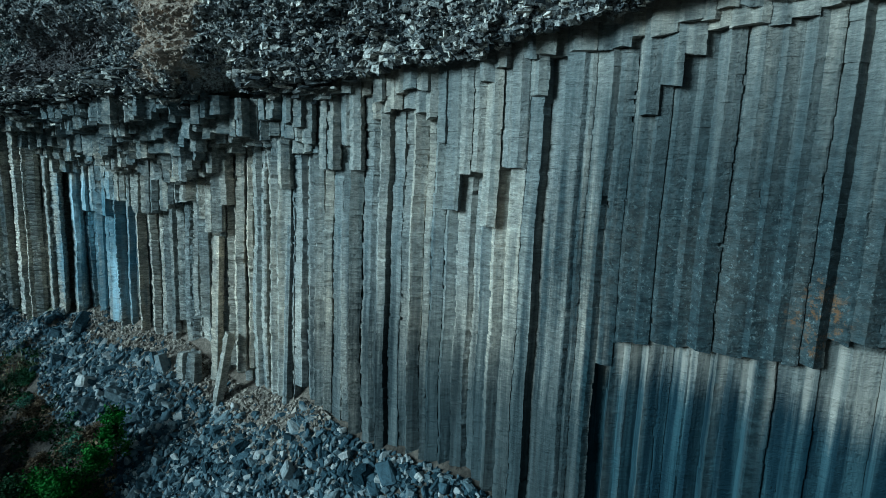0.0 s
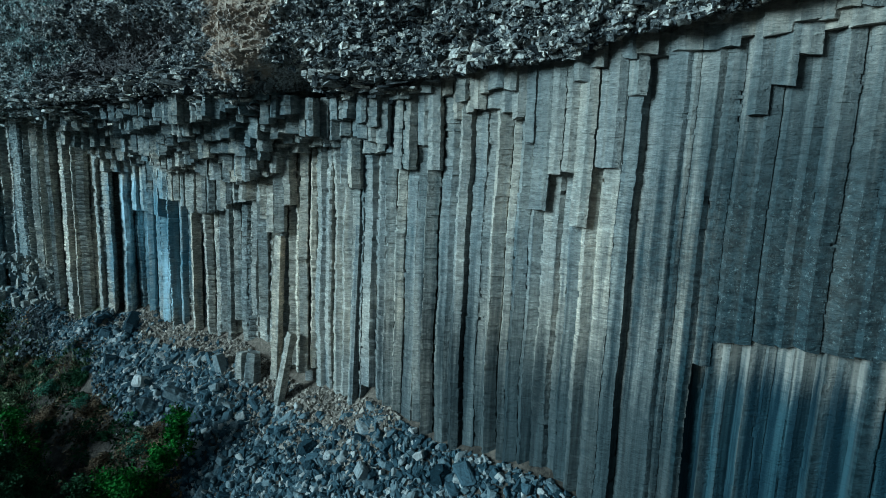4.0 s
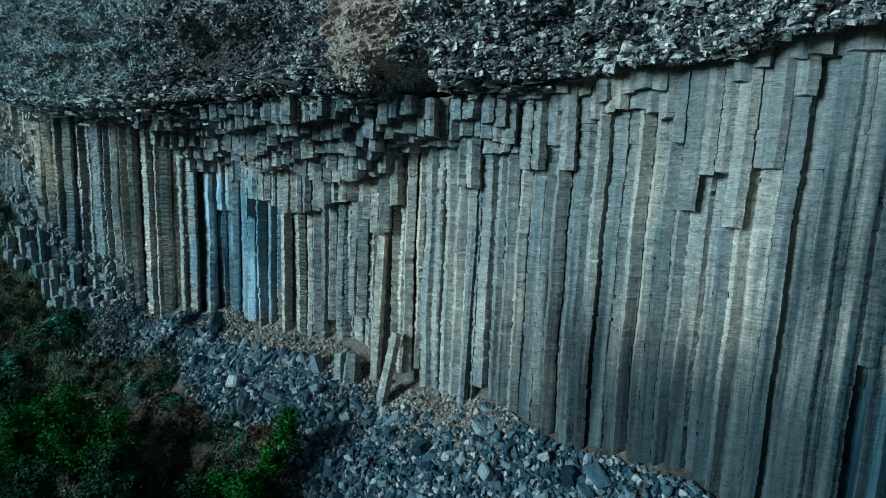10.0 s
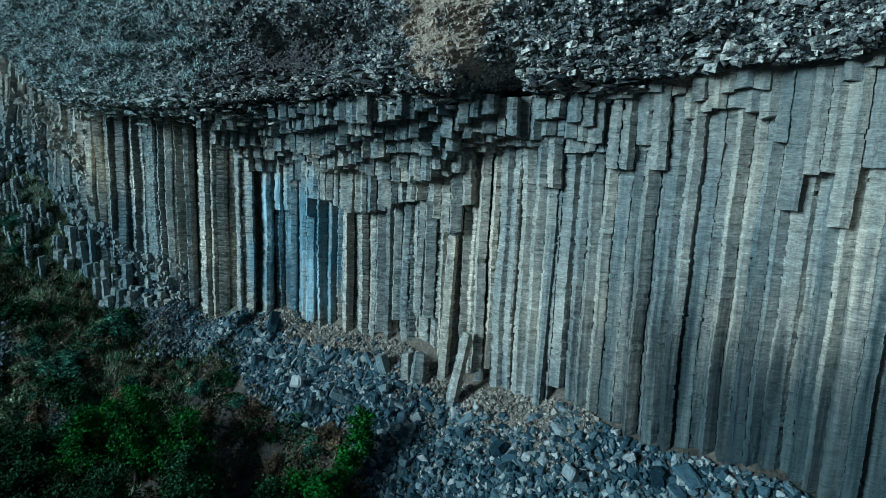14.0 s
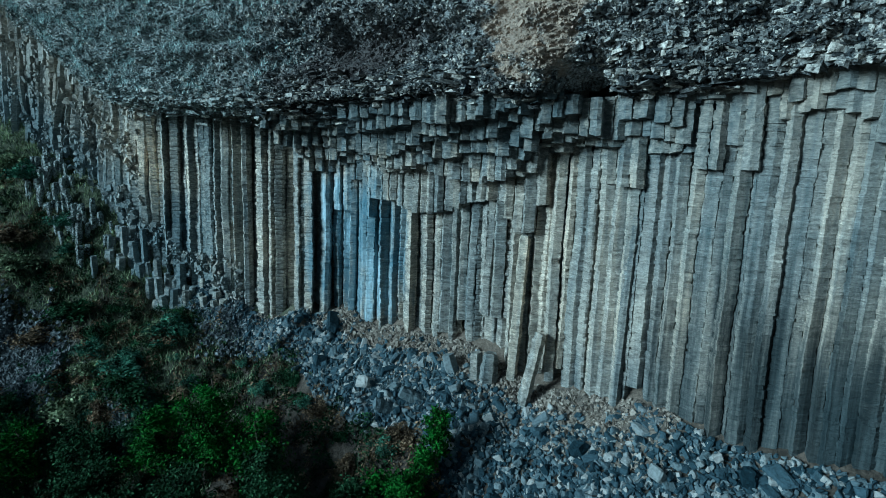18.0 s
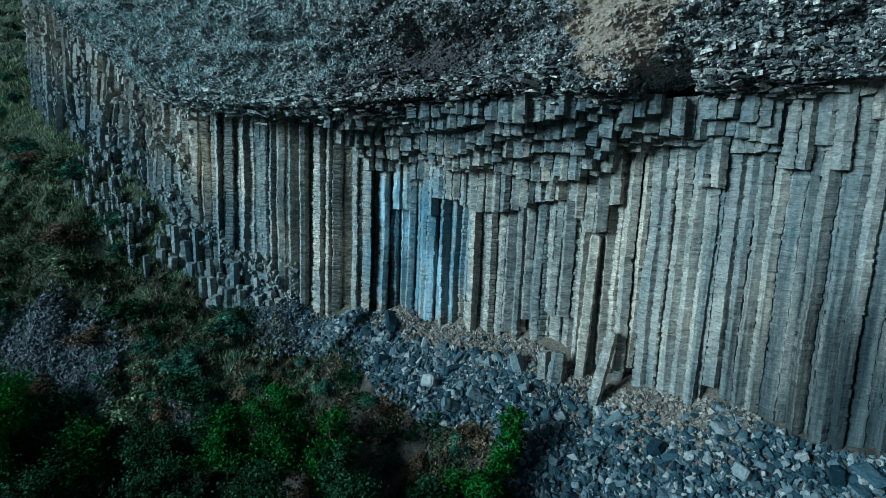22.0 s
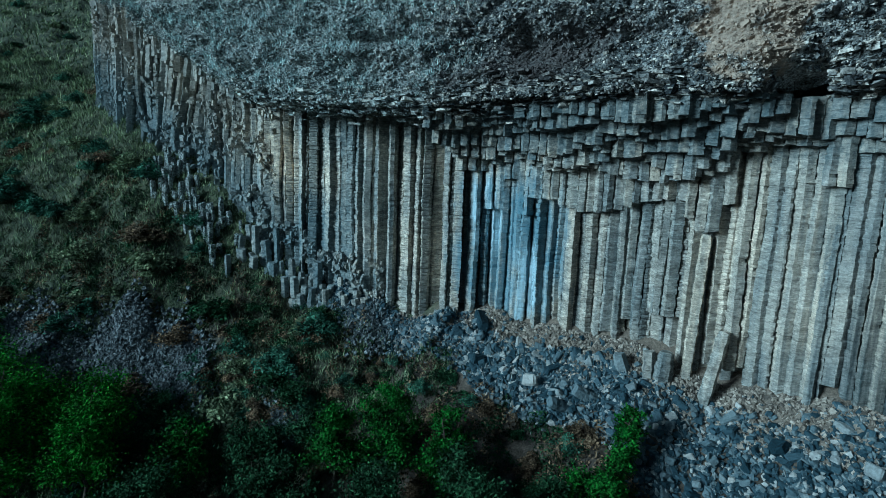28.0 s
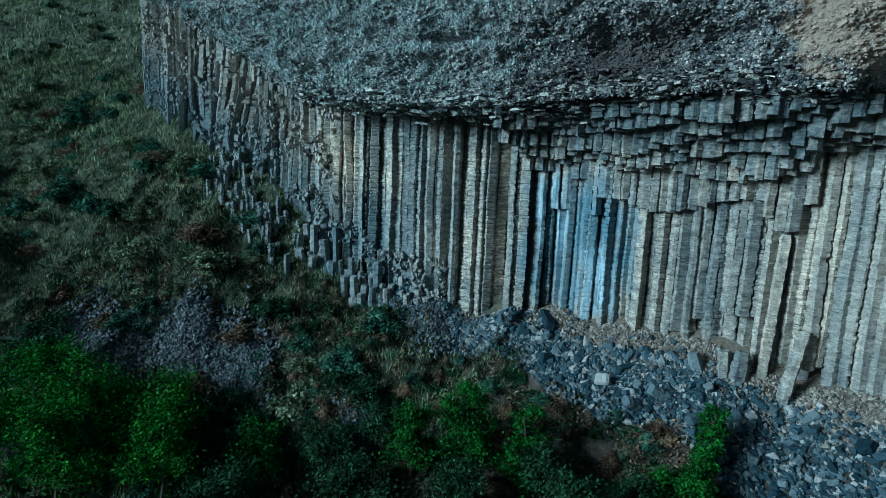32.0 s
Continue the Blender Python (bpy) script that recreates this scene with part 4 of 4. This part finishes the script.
def build_grass():
    rng = np.random.default_rng(31)
    k = 140000
    s, off = rng.uniform(44, 122, k), rng.uniform(-1, 26, k)
    clump = np.array([n1(a * 0.35, b * 0.35, 4) for a, b in zip(s, off)])
    keep = (clump > -0.6) & (off > np.where(s < 58, reach(s), -5))
    s, off = s[keep], off[keep]
    d = face(s) + off
    v, f = blades(rng, place(s, d, surface(s, d) - 0.03), 0.48, 0.035, 0.45)
    tagged(new("hillside_grass", mesh_from("hillside_grass", v, f, GRASS)), "dry yellow-green grass on the hillside", "grass", kind="stuff")
    k = 65000
    s, off = rng.uniform(89, 210, k), rng.uniform(-80, 10, k)
    d = face(s) + off
    v, f = blades(rng, place(s, d, surface(s, d) - 0.03), 0.7, 0.08, 0.5)
    tagged(new("far_grass", mesh_from("far_grass", v, f, GRASS)), "dull green grass on the far slope", "grass", kind="stuff")
    k = 30000
    s = rng.uniform(43, 84, k)
    z = top(s) + 0.4 + rng.power(0.9, k) * np.maximum(24.5 - top(s), 1)
    keep = np.array([n1(a * 0.3, b * 0.5, 12) for a, b in zip(s, z)]) > -0.1
    s, z = s[keep], z[keep]
    d = np.array([brow_d(a, b) for a, b in zip(s, z)])
    v, f = blades(rng, place(s, d, z), 0.30, 0.026, 0.45)
    tagged(new("brow_grass", mesh_from("brow_grass", v, f, GRASS_GREY)), "grey dry grass hanging on the rock brow", "grass", kind="stuff")


# ---- broken columns, stumps and outcrops ----
def prism(name, low, high, r, seed, label, sides=6, mat=None):
    """A broken column from one place to another, its ends rough."""
    rng = np.random.default_rng(seed)
    axis = high - low
    a = axis.orthogonal().normalized()
    q = axis.normalized().cross(a)
    turn = [2 * math.pi * (k + rng.uniform(-0.25, 0.25)) / sides for k in range(sides)]
    wide = rng.uniform(0.85, 1.15, sides)
    count = max(int(axis.length / 0.25), 3)
    verts, faces = [], []
    for k in range(count + 1):
        p = low + axis * (k / count)
        g = r * (1 + rng.uniform(-0.09, 0.09)) * (0.85 if k in (0, count) else 1)
        for t, w in zip(turn, wide):
            verts.append(tuple(p + (a * math.cos(t) + q * math.sin(t)) * g * w * rng.uniform(0.88, 1.08) + axis.normalized() * rng.uniform(-0.05, 0.05)))
    for k in range(count):
        for t in range(sides):
            u = (t + 1) % sides
            faces.append([k * sides + t, k * sides + u, (k + 1) * sides + u, (k + 1) * sides + t])
    faces += [list(range(sides))[::-1], list(range(count * sides, (count + 1) * sides))]
    ob = new(name, mesh_from(name, verts, faces, mat or BASALT))
    return tagged(ob, label, "rock")


def at(s, out, up=0.0):
    return on_ground(s, float(face(s)) + out) + Vector((0, 0, up - 0.3))


def upright(name, s, out, r, height, ds, dout, seed, label):
    low = at(s, out)
    high = low + spot(ds, dout, 0) - spot(0, 0, 0) + Vector((0, 0, height + 0.3))
    return prism(name, low, high, r, seed, label, mat=(RUBBLE if s > 64 else None) if name == "column_stump" else STONE if name == "column_block" and (s > 33 or s < 26) else None)


def build_broken():
    upright("leaning_column", 29.25, 1.3, 0.36, 4.4, -0.65, -0.55, 1, "broken basalt column leaning against the cliff foot")
    upright("standing_column", 30.5, 0.30, 0.36, 8.6, -0.25, -0.2, 2, "detached basalt column standing before the cliff")
    upright("standing_column", 24.3, 0.28, 0.27, 10.2, -0.15, -0.25, 3, "detached basalt column with a bluish broken foot")
    upright("column_block", 32.4, 1.15, 0.45, 1.5, 0.1, -0.1, 5, "short broken column block on the scree")
    upright("column_block", 31.6, 1.2, 0.48, 1.8, -0.1, -0.1, 6, "short broken column block in stacked pieces")
    upright("column_block", 33.6, 1.6, 0.40, 1.1, 0.5, 0.1, 7, "tilted pale column block on the scree")
    upright("column_block", 34.6, 3.2, 0.45, 0.35, 1.1, 0.9, 8, "large tilted slab of basalt on the scree")
    upright("column_block", 35.9, 4.0, 0.42, 0.3, 0.9, 1.1, 9, "large flat slab of basalt on the scree")
    upright("column_block", 17.4, 1.3, 0.42, 0.5, 0.1, 0.2, 10, "rounded pale boulder on the scree")
    upright("column_block", 24.9, 2.5, 0.50, 0.45, 0.3, 0.3, 11, "smooth blue-grey boulder on the scree")
    rng = np.random.default_rng(9)
    first = None
    for k in range(128):
        if k < 26 or k >= 76:
            s, out = rng.uniform(63.5, 74), rng.uniform(0.5, 3.0)
            tall, r = rng.uniform(0.4, 1.7), rng.uniform(0.17, 0.30)
        elif k >= 46:
            s, out = rng.uniform(52.5, 64), rng.uniform(0.3, 1.2)
            tall, r = rng.uniform(0.3, 1.1), rng.uniform(0.22, 0.36)
        else:
            s = rng.uniform(54.5, 63.5)
            out = rng.uniform(0.35, 1.7)
            tall, r = rng.uniform(0.5, 2.6) * (1.9 - out), rng.uniform(0.28, 0.42)
        ob = upright("column_stump", s, out, r, max(tall, 0.5), rng.uniform(-0.2, 0.2), rng.uniform(-0.1, 0.2), 40 + k, "short broken basalt column stump on the slope")
        tagged(ob, group="column stumps")
    for k, (s, out, n, wide) in enumerate([(62.6, 8.6, 1500, 2.6), (66.4, 9.6, 900, 2.2), (73.0, 13.6, 1100, 2.6), (69.8, 11.8, 500, 1.8), (51.5, 1.6, 300, 1.8), (52.5, 8.0, 160, 1.4)]):
        n = int(n * 3.4)
        ss, dd = rng.normal(s, wide * 0.6, n), rng.normal(float(face(s)) + out, wide * 0.42, n)
        size = rng.uniform(0.03, 0.12, (n, 1)) * rng.uniform(0.7, 1.5, (n, 3))
        vv, ff = shards(rng, place(ss, dd, surface(ss, dd) + np.where((np.abs(ss - s) < wide) & (s > 60) & (wide > 2.0), 0.55, 0.10)), size, 0.9, 0.4)
        if wide > 2.0 and s > 60:                       # the solid rock under the crumbs
            U, V = np.meshgrid(np.linspace(-1, 1, 40), np.linspace(-1, 1, 26), indexing="ij")
            gs, gd = s + U * wide * 1.15, float(face(s)) + out + V * wide * 0.7
            hump = np.clip(1 - U ** 4 - V ** 4, 0, 1) ** 0.5
            rough = np.array([noise.voronoi(Vector((a * 1.6, b * 1.6, 2.0)))[0][1] - 0.6 * noise.voronoi(Vector((a * 4, b * 4, 5.0)))[0][0] for a, b in zip(gs.ravel(), gd.ravel())]).reshape(gs.shape)
            gz = surface(gs.ravel(), gd.ravel()).reshape(gs.shape) - 0.5 + hump * (0.8 + 0.35 * rough)
            tagged(new("outcrop_ledge", sheet("outcrop_ledge", place(gs, gd, gz), OUTCROP, False)), "pale grey rock ledge breaking out of the hillside", "rock")
        tagged(new("rock_outcrop", mesh_from("rock_outcrop", vv, ff, OUTCROP)), "pale crumbling rock outcrop among the shrubs", "rock", kind="stuff")


def build_crumbs():
    """Loose broken pieces that cling to the ragged far end of the wall."""
    rng = np.random.default_rng(63)
    s = np.concatenate([rng.uniform(61, 87, 2300), rng.uniform(50, 63, 1300)])
    low, high = foot(s) - 0.3, np.where(s > 61, top(s) + 0.4, foot(s) + 3.0)
    z = low + rng.power(np.where(s > 61, 0.9, 0.6)) * (high - low)
    keep = np.array([n1(a * 0.7, b * 0.45, 21) for a, b in zip(s, z)]) > 0.0
    s, z = s[keep], z[keep]
    k = len(s)
    d = face(s) + rng.normal(0.12, 0.14, k)
    size = rng.uniform(0.05, 0.15, (k, 1)) * np.array([[1.0, 1.0, 1.4]]) * rng.uniform(0.6, 1.4, (k, 3))
    v, f = shards(rng, place(s, d, z), size, 0.5, 0.4)
    part("broken_pieces", mesh_from("broken_pieces", v, f, BASALT), cliff, "loose broken blocks clinging to the ragged cliff end", "stuff")


build_broken()
build_crumbs()
build_trees()
build_scrub()
build_undergrowth()
build_grass()
